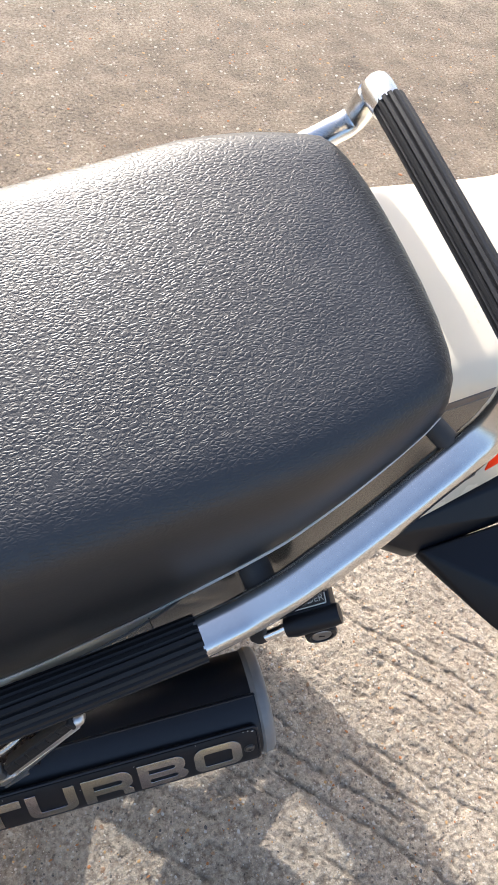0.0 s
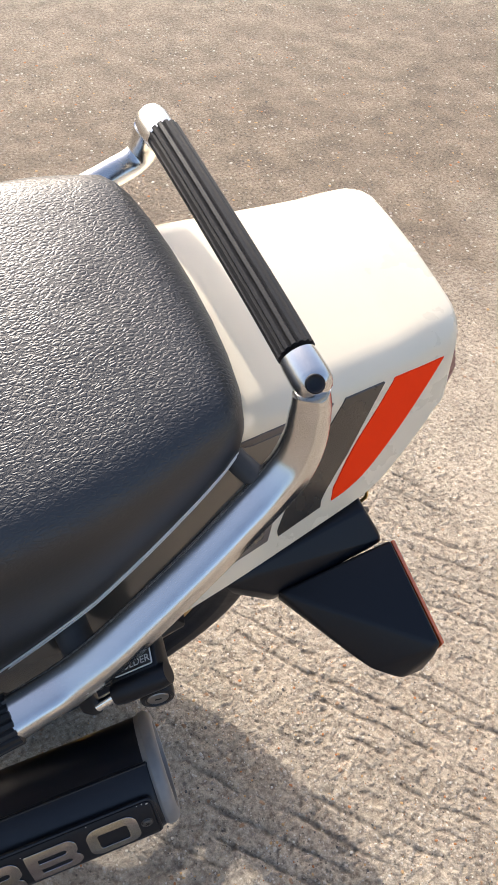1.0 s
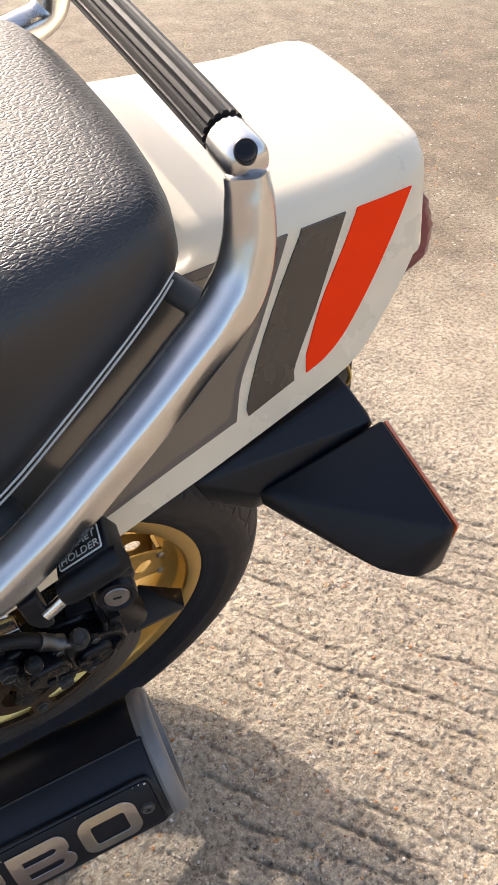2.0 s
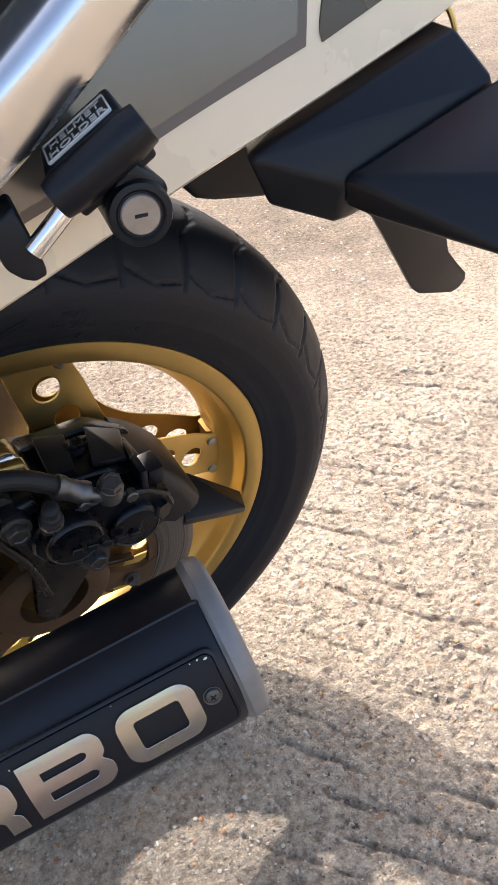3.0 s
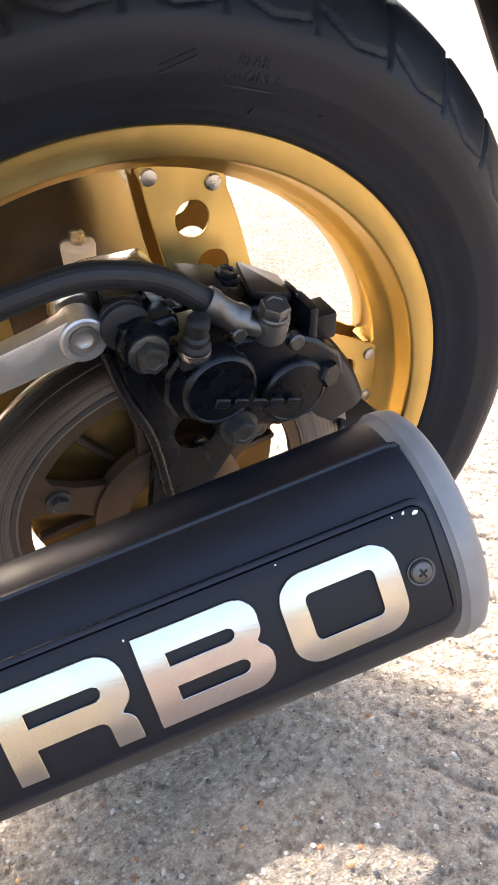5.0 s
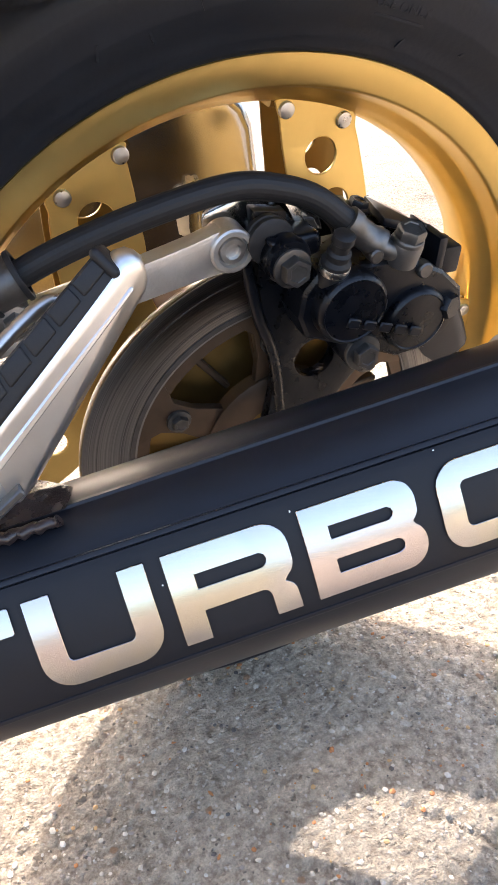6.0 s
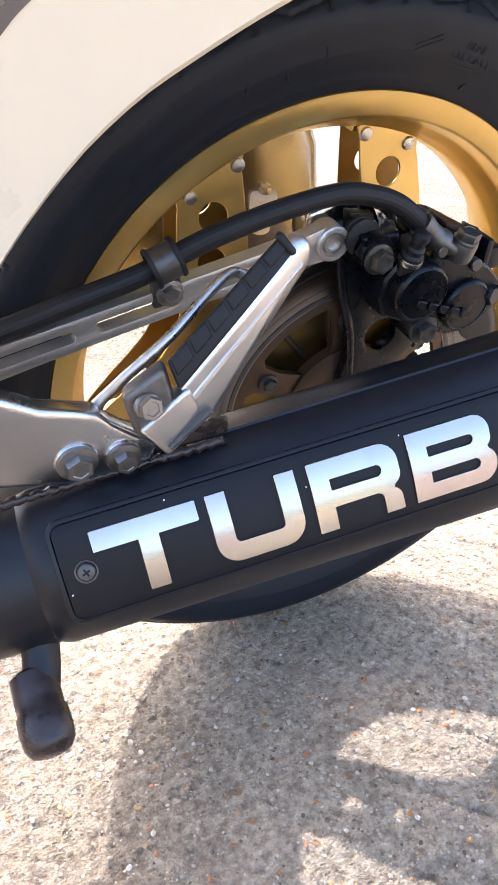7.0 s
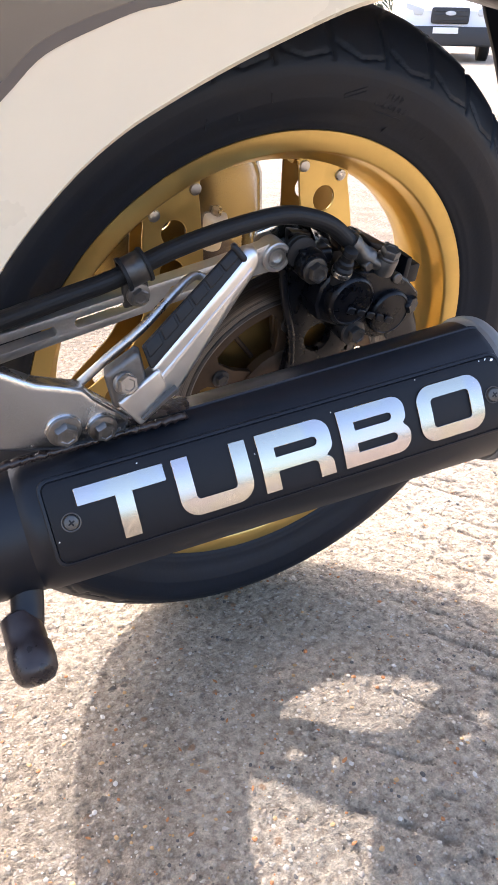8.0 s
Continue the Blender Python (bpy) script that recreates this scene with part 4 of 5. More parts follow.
bm = crowned(slab(bmesh.new(), rounded(0.324, 0.0515, 0.0055, 5, 0.1500, 0.0008), -0.0015, 0.0006, bevel=0.0006, segs=2))
part("badge_plate", bm, BLACKPLATE, muffler, "matt black badge plate")
bm = bmesh.new()
o = rounded(0.330, 0.0570, 0.0075, 6, 0.1500, 0.0008)
i = rounded(0.3245, 0.0520, 0.0057, 6, 0.1500, 0.0008)
crowned(slab(bm, o, -0.0030, 0.0002, holes=[i[::-1]], bevel=0.0005, segs=1))
part("badge_rim", bm, BLACKSATIN, muffler)
# end cap: a grey ring, open at the back
bm = bmesh.new()
mend = frame_at(muf(0.3205, -0.003, -0.060), AX, UPV)
lathe(bm, [(0.0560, -0.004), (0.0572, 0.000), (0.0585, 0.0015), (0.0583, 0.0065), (0.0570, 0.0108), (0.0540, 0.0133), (0.0490, 0.0143), (0.0470, 0.0138), (0.0465, 0.0110), (0.0455, 0.0030), (0.0300, 0.0020), (0.0265, 0.0020), (0.0260, -0.020), (0, -0.020)], 72, mend)
part("end_cap", bm, ENDCAP, muffler, "grey painted end ring")
for a in (0.0, 0.3026):
    bm = bmesh.new()
    ms = MUF @ Matrix.Translation((a, 0, 0.0015))
    lathe(bm, [(0.0060, 0.0), (0.0062, 0.0004), (0.0058, 0.0006), (0.0052, 0.0004)], 28, ms, capped=False)
    ring_bm = bm
    bm = bmesh.new()
    lathe(bm, [(0.0047, 0.0), (0.0049, 0.0008), (0.0043, 0.0017), (0.0026, 0.0022), (0, 0.0023)], 28, ms)
    part("screw", merged(ring_bm, bm), DARKSTEEL, muffler, "cross-head screw")
    cross = merged(box((0, 0, 0.0022), (0.0045, 0.0010, 0.0006), ms @ Matrix.Rotation(0.4, 4, 'Z'), 0), box((0, 0, 0.00225), (0.0010, 0.0045, 0.0006), ms @ Matrix.Rotation(0.4, 4, 'Z'), 0))
    part("cross_slot", cross, BLACKPLATE, muffler)


def corner_arc(cx, cy, r, a0, a1, n=6):
    return [(cx + r * math.cos(radians(a0 + (a1 - a0) * k / n)), cy + r * math.sin(radians(a0 + (a1 - a0) * k / n))) for k in range(n + 1)]


def letter(name, a0, outline, holes=()):
    bm = crowned(slab(bmesh.new(), [(a0 + x, y) for x, y in outline], 0.0006, 0.0019, holes=[[(a0 + x, y) for x, y in h][::-1] for h in holes], bevel=0.00025, segs=1))
    return part(name, bm, FOIL, muffler, "raised brushed silver letter")


LO, HI, SW = -0.0203, 0.0195, 0.0112
letter("letter_t", 0.0060, corner_arc(0.0008, HI - 0.0008, 0.0008, 180, 90, 2) + corner_arc(0.0560, HI - 0.001, 0.001, 90, 0, 2) + [(0.0570, HI - 0.0105), (0.0562, HI - 0.0112), (0.0348, HI - 0.0112), (0.0342, LO), (0.0232, LO), (0.0236, HI - 0.0112), (0.0, HI - 0.0112)])
letter("letter_u", 0.0682, [(0.0, HI)] + corner_arc(0.0125, LO + 0.0125, 0.0125, 180, 270) + corner_arc(0.0374, LO + 0.0125, 0.0125, 270, 360) + [(0.0499, HI), (0.0387, HI)] + corner_arc(0.0361, LO + 0.0135, 0.0026, 0, -90, 3) + corner_arc(0.0138, LO + 0.0135, 0.0026, -90, -180, 3) + [(0.0112, HI)])
letter("letter_r", 0.1249, [(0.0, LO), (0.0, HI)] + corner_arc(0.0405, HI - 0.0110, 0.0110, 90, 0) + corner_arc(0.0435, 0.0022, 0.0080, 0, -58, 4) + corner_arc(0.0440, -0.0125, 0.0065, 70, 0, 4) + [(0.0508, LO), (0.0396, LO)] + corner_arc(0.0360, -0.0108, 0.0034, 0, 90, 3) + [(0.0112, -0.0074), (0.0112, LO)],
       holes=[[(0.0112, 0.0022), (0.0360, 0.0022)] + corner_arc(0.0380, 0.0053, 0.0030, -80, 80, 4) + [(0.0112, 0.0084)]])
letter("letter_b", 0.1830, [(0.0, LO), (0.0, HI)] + corner_arc(0.0405, HI - 0.0095, 0.0095, 90, 0) + corner_arc(0.0430, 0.0060, 0.0068, 0, -55, 4) + corner_arc(0.0425, -0.0085, 0.0088, 55, 0, 4) + corner_arc(0.0405, LO + 0.0108, 0.0108, 0, -90),
       holes=[[(0.0112, 0.0040), (0.0350, 0.0040)] + corner_arc(0.0365, 0.0068, 0.0026, -80, 80, 4) + [(0.0112, 0.0096)], [(0.0112, -0.0112), (0.0370, -0.0112)] + corner_arc(0.0380, -0.0080, 0.0030, -80, 80, 4) + [(0.0112, -0.0050)]])
letter("letter_o", 0.2425, rounded(0.0515, HI - LO, 0.0118, 6, 0.02575, (HI + LO) / 2), holes=[rounded(0.0300, 0.0205, 0.0028, 4, 0.02575, (HI + LO) / 2)])
# small pale chips where the black paint has worn through
CHIP = material("bare_metal_chip", (0.72, 0.70, 0.66), 0.4, metal=0.6)
for a, b, w, turn in ((0.3085, 0.0240, 0.0022, 0.3), (0.3035, 0.0254, 0.0013, 1.0), (0.2985, 0.0253, 0.0009, 2.0), (0.2890, 0.0085, 0.0014, 0.6), (0.2862, -0.0096, 0.0010, 1.2), (0.2470, 0.0252, 0.0008, 0.1), (0.1810, 0.0200, 0.0009, 1.4), (0.0950, -0.0100, 0.0011, 0.2), (0.1020, -0.0104, 0.0014, 0.1), (0.0480, 0.0235, 0.0010, 0.5), (0.0300, 0.0030, 0.0009, 1.9), (0.0315, -0.0005, 0.0007, 0.4), (-0.0100, -0.0100, 0.0010, 0.4), (0.1230, 0.0080, 0.0007, 2.2)):
    w *= 0.7
    blot = [(w * (0.6 + 0.5 * abs(math.sin(3.7 * k + a * 90))) * math.cos(k * 0.9), w * (0.35 + 0.3 * abs(math.cos(2.3 * k + b * 200))) * math.sin(k * 0.9)) for k in range(7)]
    bm = slab(bmesh.new(), blot, 0.0, 0.0004, m=MUF @ Matrix.Translation((a, b, 0.0013 - 4.5 * b * b)) @ Matrix.Rotation(turn, 4, 'Z'))
    part("paint_chip", bm, CHIP, muffler)
# weld-on mounting tab with its ragged bead
bm = hull([muf(0.02, 0.0520, -0.045), muf(0.085, 0.0545, -0.048), muf(0.0985, 0.0510, -0.038), muf(0.094, 0.0450, -0.0250), muf(0.03, 0.0450, -0.0250), muf(0.02, 0.0565, -0.052), muf(0.082, 0.0570, -0.055), muf(0.094, 0.0530, -0.040)], 0.0010, 2)
part("mounting_tab", bm, WORNPAINT, muffler, "scuffed weld-on mounting tab")
bm = bmesh.new()
bead = [muf(-0.075 + 0.0022 * k, 0.0420 + 0.0006 * math.sin(k * 2.1), -0.0205 - 0.0005 * math.cos(k * 1.7)) for k in range(76)]
tube(bm, bead, 0.0030, 10, 0, taper=lambda t: 0.75 + 0.5 * abs(noise.noise(Vector((t * 90, 0.3, 0.7)))))
part("weld_bead", bm, WORNPAINT, muffler, "ragged painted weld bead")

# footpeg bracket
bm = slab(bmesh.new(), [(-0.45, 0.20), (-0.36, 0.19), (-0.300, 0.1600), (-0.278, 0.1480), (-0.259, 0.1365), (-0.231, 0.1280), (-0.224, 0.1200), (-0.2005, 0.1010), (-0.2005, 0.0920), (-0.206, 0.0850), (-0.216, 0.0830), (-0.232, 0.0855), (-0.248, 0.0850), (-0.262, 0.0880), (-0.285, 0.0930), (-0.36, 0.080), (-0.45, 0.08)], -0.010, 0.004, m=facing((0, -0.150, 0)), bevel=0.004, segs=3)
hanger = part("footpeg_hanger", bm, ALLOY, bike, "polished alloy footpeg hanger plate")
for x, z, r in ((-0.2440, 0.1015, 0.0108), (-0.2195, 0.0985, 0.0094)):
    bm = bmesh.new()
    lathe(bm, [(r * 1.10, -0.006), (r * 1.08, 0.0028), (r * 1.02, 0.0036), (0, 0.0036)], 32, facing((x, -0.152, z)))
    part("boss", bm, ALLOY, hanger)
    part("bolt", hex_bolt((x, -0.1556, z), (0, -1, 0), 0.0135 if r > 0.010 else 0.0112, 0.0075, r), GREYZINC, hanger)

# folding footpeg
def leaf_block(front, back, bevel, segs=3):
    """A block from a front face and the way to its back."""
    return hull([Vector(q) for q in front] + [Vector(q) + Vector(back) for q in front], bevel, segs)


def round_hull(balls):
    """A solid stretched round balls given as (centre, radius)."""
    bm = bmesh.new()
    for c, r in balls:
        bmesh.ops.create_icosphere(bm, subdivisions=2, radius=r, matrix=Matrix.Translation(c))
    got = bmesh.ops.convex_hull(bm, input=bm.verts[:])
    bmesh.ops.delete(bm, geom=list({g for g in got["geom_interior"] + got["geom_unused"] if isinstance(g, bmesh.types.BMVert)}), context='VERTS')
    return bm


def thick(front, back, r):
    """Balls at the corners of a face and of its back."""
    return [(Vector(q), r) for q in front] + [(Vector(q) + Vector(back), r) for q in front]


TIP = Vector((-0.1222, -0.1400, 0.1975))
bm = round_hull(thick([(-0.1885, -0.1610, 0.1405), (-0.1775, -0.1620, 0.1200)], (0.006, 0.010, -0.003), 0.0028) + [(TIP, 0.0074), (TIP + Vector((0.002, 0.002, -0.0070)), 0.0068)])
foot = round_hull(thick([(-0.1885, -0.1640, 0.1390), (-0.1785, -0.1615, 0.1190), (-0.1990, -0.1675, 0.1075), (-0.2105, -0.1645, 0.1210)], (0.005, 0.012, -0.002), 0.0023))
groove = leaf_block([(-0.1860, -0.1648, 0.1362), (-0.1225, -0.1482, 0.1935), (-0.1212, -0.1486, 0.1918), (-0.1842, -0.1652, 0.1328)], (0.001, 0.004, 0.001), 0.0007, 1)
peg = part("footpeg", merged(bm, foot, groove), SATIN, bike, "folded-up alloy footpeg with a ribbed rubber pad", 30)
pad_a, pad_b, pad_c, pad_d = Vector((-0.1938, -0.1555, 0.1530)), Vector((-0.1322, -0.1410, 0.2035)), Vector((-0.1270, -0.1450, 0.1985)), Vector((-0.1910, -0.1620, 0.1430))
part("rubber_pad", round_hull(thick([pad_a, pad_b, pad_c, pad_d], (0.006, 0.009, -0.005), 0.0016)), RUBBER, peg, "ribbed black rubber pad")
for k in range(6):
    t0, t1 = (k + 0.10) / 6, (k + 0.84) / 6
    out = Vector((-0.0005, -0.0014, 0.0008))
    low0, low1 = pad_a.lerp(pad_d, 0.56).lerp(pad_b.lerp(pad_c, 0.56), t0), pad_a.lerp(pad_d, 0.56).lerp(pad_b.lerp(pad_c, 0.56), t1)
    part("pad_rib", round_hull(thick([pad_a.lerp(pad_b, t0) + out, pad_a.lerp(pad_b, t1) + out, low1 + out, low0 + out], (0.004, 0.006, -0.003), 0.0009)), RUBBER, peg)
part("pad_end", round_hull(thick([pad_b.lerp(pad_a, 0.02) + Vector((0.0005, -0.001, 0.003)), pad_c.lerp(pad_d, 0.02) + Vector((0.0005, -0.001, 0.002))], (0.004, 0.008, -0.003), 0.0022)), RUBBER, peg)
bm = round_hull(thick([(-0.2005, -0.1580, 0.1490), (-0.2165, -0.1570, 0.1375), (-0.2120, -0.1600, 0.1190), (-0.1965, -0.1620, 0.1310)], (0.002, 0.006, 0.0), 0.0030))
part("clevis", bm, OLDSTEEL, peg, "dull steel hinge clevis")
part("bolt", hex_bolt((-0.2085, -0.1625, 0.1345), (0.15, -1, 0.30), 0.0115, 0.0065, 0.0072), GREYZINC, peg)
bm = bmesh.new()
tube(bm, [(-0.236, -0.138, 0.116), (-0.222, -0.140, 0.130), (-0.212, -0.142, 0.1405), (-0.190, -0.141, 0.1575), (-0.166, -0.131, 0.1725), (-0.153, -0.125, 0.1785), (-0.146, -0.123, 0.1790), (-0.139, -0.126, 0.1765)], 0.0030, 14, 8)
part("wire_loop", bm, STEEL, peg, "bent chrome wire")
bm = hull([(-0.200, -0.172, 0.112), (-0.176, -0.168, 0.128), (-0.176, -0.160, 0.128), (-0.200, -0.164, 0.110), (-0.198, -0.172, 0.110), (-0.174, -0.168, 0.125)], 0.0006, 1)
part("return_spring", bm, DARKSTEEL, peg)

# centre stand lever
bm = bmesh.new()
tube(bm, [(-0.277, -0.130, 0.060), (-0.277, -0.155, 0.022), (-0.278, -0.176, -0.006), (-0.282, -0.192, -0.020), (-0.2855, -0.200, -0.026)], 0.0108, 18, 6, flat=1.0)
stand = part("stand_lever", bm, BLACKSATIN, bike, "black centre-stand foot lever with a rounded rubber end")
bm = bmesh.new()
lathe(bm, [(0.0105, -0.012), (0.0128, -0.010), (0.0134, 0.004), (0.0132, 0.010), (0.0144, 0.012), (0.0147, 0.022), (0.0138, 0.029), (0.0108, 0.0334), (0.0055, 0.0352), (0, 0.0356)], 32, frame_at((-0.2860, -0.198, -0.022), (0.02, -1, -0.30)))
part("rubber_end", bm, WORNPAINT, stand, "worn brownish-black rounded end")

# tail and side panels
EDGE = [(-0.42, 0.05), (-0.30, 0.140), (-0.266, 0.189), (-0.246, 0.215), (-0.221, 0.242), (-0.195, 0.263), (-0.170, 0.278), (-0.137, 0.2955), (-0.103, 0.311), (-0.054, 0.331), (-0.007, 0.343), (0.050, 0.361), (0.112, 0.379), (0.155, 0.389), (0.223, 0.405), (0.276, 0.419), (0.300, 0.436), (0.330, 0.470), (0.352, 0.505)]
EDGE = [(p.x, p.y) for p in spline([(x, z, 0) for x, z in EDGE], 5)]
PIPE = [(-0.55, -0.112, 0.30), (-0.30, -0.110, 0.318), (-0.15, -0.106, 0.350), (-0.06, -0.102, 0.396), (0.0, -0.099, 0.441), (0.03, -0.0965, 0.466), (0.06, -0.090, 0.489), (0.10, -0.078, 0.516), (0.137, -0.064, 0.541)]


def side(x, z):
    """The near flank's y at a place along and up."""
    v = -0.082 + 0.05 * (x - 0.23) + 0.38 * (z - 0.432)
    return v if v > -0.100 else -0.117 + 0.017 * math.exp((v + 0.100) / 0.017)


def tail_top(x):
    if x < 0.14:
        return joint(PIPE, x)[1] + 0.012
    return joint([(0.14, 0.543), (0.17, 0.545), (0.25, 0.546), (0.295, 0.548), (0.315, 0.553), (0.335, 0.555), (0.352, 0.552)], x)[0]


def tail_loop(x, inset=0.0):
    """Half a section from the lower edge over the flank to the crown, then mirrored."""
    zb = joint(EDGE, x)[0] + inset
    zt = tail_top(x) - inset
    pts = [(side(x, zb) + 0.016, zb + 0.005), (side(x, zb) + 0.010, zb + 0.001), (side(x, zb + 0.004) + 0.003, zb + 0.0005), (side(x, zb + 0.004), zb + 0.004)]
    for k in range(1, 9):
        z = zb + 0.004 + (zt - 0.026 - zb - 0.004) * k / 8
        pts.append((side(x, z), z))
    yt = side(x, zt - 0.026)
    for k in range(1, 7):
        a = radians(90 * k / 6)
        pts.append((yt + 0.010 * (k / 6) + 0.020 * (1 - math.cos(a)), zt - 0.026 + 0.026 * math.sin(a)))
    for k in range(1, 5):
        pts.append((pts[15 + 2][0] + (BC - pts[15 + 2][0]) * k / 4, zt + 0.003 * math.sin(radians(90 * k / 4))))
    pts = [(y + inset, z) for y, z in pts]
    full = pts + [(2 * BC - 0.006 - y, z) for y, z in pts[-2::-1]]
    return [(x, y, z) for y, z in full]


bm = bmesh.new()
xs = [-0.42 + 0.01 * k for k in range(56)] + [0.142, 0.16, 0.18, 0.20, 0.22, 0.24, 0.26, 0.276, 0.29, 0.30, 0.315, 0.33, 0.338]
loops = [tail_loop(x) for x in xs if x < 0.3455]
rings(bm, loops, close=False)
# rounded rear end
last = loops[-1]
cx = 0.3455
tail_rows = [last]
for d, ins in ((0.006, 0.002), (0.011, 0.006), (0.015, 0.012), (0.017, 0.020)):
    mid_z = 0.535
    tail_rows.append([(0.338 + d, BC + (y - BC) * (1 - ins * 9), mid_z + (z - mid_z) * (1 - ins * 9)) for x, y, z in last])
vs = rings(bm, tail_rows, close=False)
bm.faces.new(vs[-1])
bmesh.ops.remove_doubles(bm, verts=bm.verts[:], dist=1e-5)
tail = part("tail_cowl", bm, CREAM, bike, "cream painted tail cowl with orange and grey stripes", 40)


def film(name, poly, mat, lift, label="", step=0.007):
    """A thin film laid on the near flank, given along and up."""
    bm = bmesh.new()
    vs = [bm.verts.new((x, z, 0)) for x, z in poly]
    bm.faces.new(vs)
    for cut_axis in (0, 1):
        lo, hi = min(v.co[cut_axis] for v in bm.verts), max(v.co[cut_axis] for v in bm.verts)
        n = int((hi - lo) / step)
        for k in range(1, n + 1):
            co, no = [0, 0, 0], [0, 0, 0]
            co[cut_axis], no[cut_axis] = lo + (hi - lo) * k / (n + 1), 1
            bmesh.ops.bisect_plane(bm, geom=bm.verts[:] + bm.edges[:] + bm.faces[:], plane_co=co, plane_no=no)
    top = bm.faces[:]
    ext = bmesh.ops.extrude_face_region(bm, geom=top)
    raised = {g for g in ext["geom"] if isinstance(g, bmesh.types.BMVert)}
    for v in bm.verts:
        x, z = v.co.x, v.co.y
        v.co = (x, side(x, z) - (lift if v in raised else -0.0005), z)
    return part(name, bm, mat, tail, label, 50)


def smooth_poly(corner_rows):
    """Joins open runs of points, each smoothed, into one outline."""
    out = []
    for run in corner_rows:
        out += [(p.x, p.y) for p in (spline([(x, y, 0) for x, y in run], 4) if len(run) > 2 else [Vector((*q, 0)) for q in run])]
    clean = [out[0]]
    for q in out[1:]:
        if math.hypot(q[0] - clean[-1][0], q[1] - clean[-1][1]) > 1e-4:
            clean.append(q)
    return clean


film("orange_stripe", smooth_poly([[(0.333, 0.5330), (0.321, 0.513), (0.299, 0.481), (0.274, 0.452), (0.255, 0.439), (0.238, 0.4335)], [(0.2385, 0.446), (0.253, 0.479), (0.273, 0.510), (0.285, 0.5310)]]), ORANGE, 0.0010, "bright orange stripe")
film("charcoal_stripe", smooth_poly([[(0.239, 0.530), (0.275, 0.531)], [(0.248, 0.477), (0.2290, 0.444), (0.227, 0.432)], [(0.187, 0.421), (0.187, 0.430), (0.200, 0.463), (0.219, 0.498)]]), DARKFILM, 0.0010, "charcoal stripe")
PANEL_EDGE = [(0.177, 0.421), (0.119, 0.408), (0.075, 0.397), (0.0, 0.378), (-0.08, 0.357), (-0.164, 0.3310), (-0.188, 0.325), (-0.211, 0.316), (-0.231, 0.307), (-0.243, 0.299), (-0.260, 0.282), (-0.31, 0.235)]
PANEL_TOP = [(0.228, 0.530), (0.203, 0.481), (0.1845, 0.450), (0.177, 0.421)]
BACK = [(-0.31, 0.318), (-0.20, 0.338), (-0.12, 0.366), (-0.06, 0.400), (0.0, 0.446), (0.05, 0.484), (0.10, 0.518), (0.13, 0.526), (0.165, 0.528)]
film("pinstripe", smooth_poly([BACK, PANEL_TOP, PANEL_EDGE]), EDGEFILM, 0.0008, "taupe pinstripe border")
sh = 0.0052
film("grey_panel", smooth_poly([[(x, z + 0.001) for x, z in BACK[:-1]] + [(0.160, 0.5225)], [(0.2195, 0.5245), (0.198, 0.481), (0.179, 0.450), (0.1720, 0.4265)], [(x - (0.003 if x < -0.2 else 0), z + sh) for x, z in PANEL_EDGE[1:]]]), PANEL, 0.0013, "bronze-grey panel film")
# seam between the tail and the side cover
bm = bmesh.new()
tube(bm, [(-0.068, side(-0.068, 0.403) - 0.0012, 0.403), (-0.062, side(-0.062, 0.375) - 0.0012, 0.375), (-0.056, side(-0.056, 0.346) - 0.0012, 0.346)], 0.0007, 6, 3)
part("panel_gap", bm, BLACKPLATE, tail)

# tail lamp
bm = bmesh.new()
loops = []
for k in range(15):
    z = 0.422 + 0.094 * k / 14
    xo = joint([(0.422, 0.362), (0.428, 0.380), (0.436, 0.396), (0.443, 0.4025), (0.470, 0.396), (0.499, 0.379), (0.516, 0.360)], z)[0] + (0.0016 if k % 2 else 0.0)
    loops.append([(0.320, BC - 0.080, z), (xo - 0.012, BC - 0.080, z), (xo - 0.003, BC - 0.075, z), (xo, BC - 0.055, z), (xo + 0.003, BC, z), (xo, BC + 0.055, z), (xo - 0.003, BC + 0.075, z), (xo - 0.012, BC + 0.080, z), (0.320, BC + 0.080, z), (0.320, BC, z)])
rings(bm, loops)
part("tail_lamp", bm, REDLENS, bike, "dark red ribbed tail lamp lens", 60)

# seat
def seat_outline():
    pts = []
    for k in range(36):
        x = -0.55 + (0.125 + 0.55) * k / 35
        y, z = joint(PIPE, x)
        pts.append((x, y, z))
    for x, y, z in ((0.137, -0.0625, 0.5410), (0.145, -0.052, 0.5425), (0.151, -0.036, 0.5435), (0.156, -0.010, 0.5440), (0.159, 0.020, 0.5445), (0.160, BC, 0.545)):
        pts.append((x, y, z))
    return pts + [(x, 2 * BC - y - 0.022 * max(0.0, min(1.0, (0.09 - x) / 0.24)), z) for x, y, z in pts[-2::-1]]


def seat_top(x):
    return joint([(-0.55, 0.500), (-0.30, 0.532), (-0.15, 0.5515), (-0.08, 0.5620), (-0.02, 0.5705), (0.02, 0.5760), (0.06, 0.5810), (0.09, 0.5840), (0.12, 0.5865), (0.17, 0.5895)], x)[0]


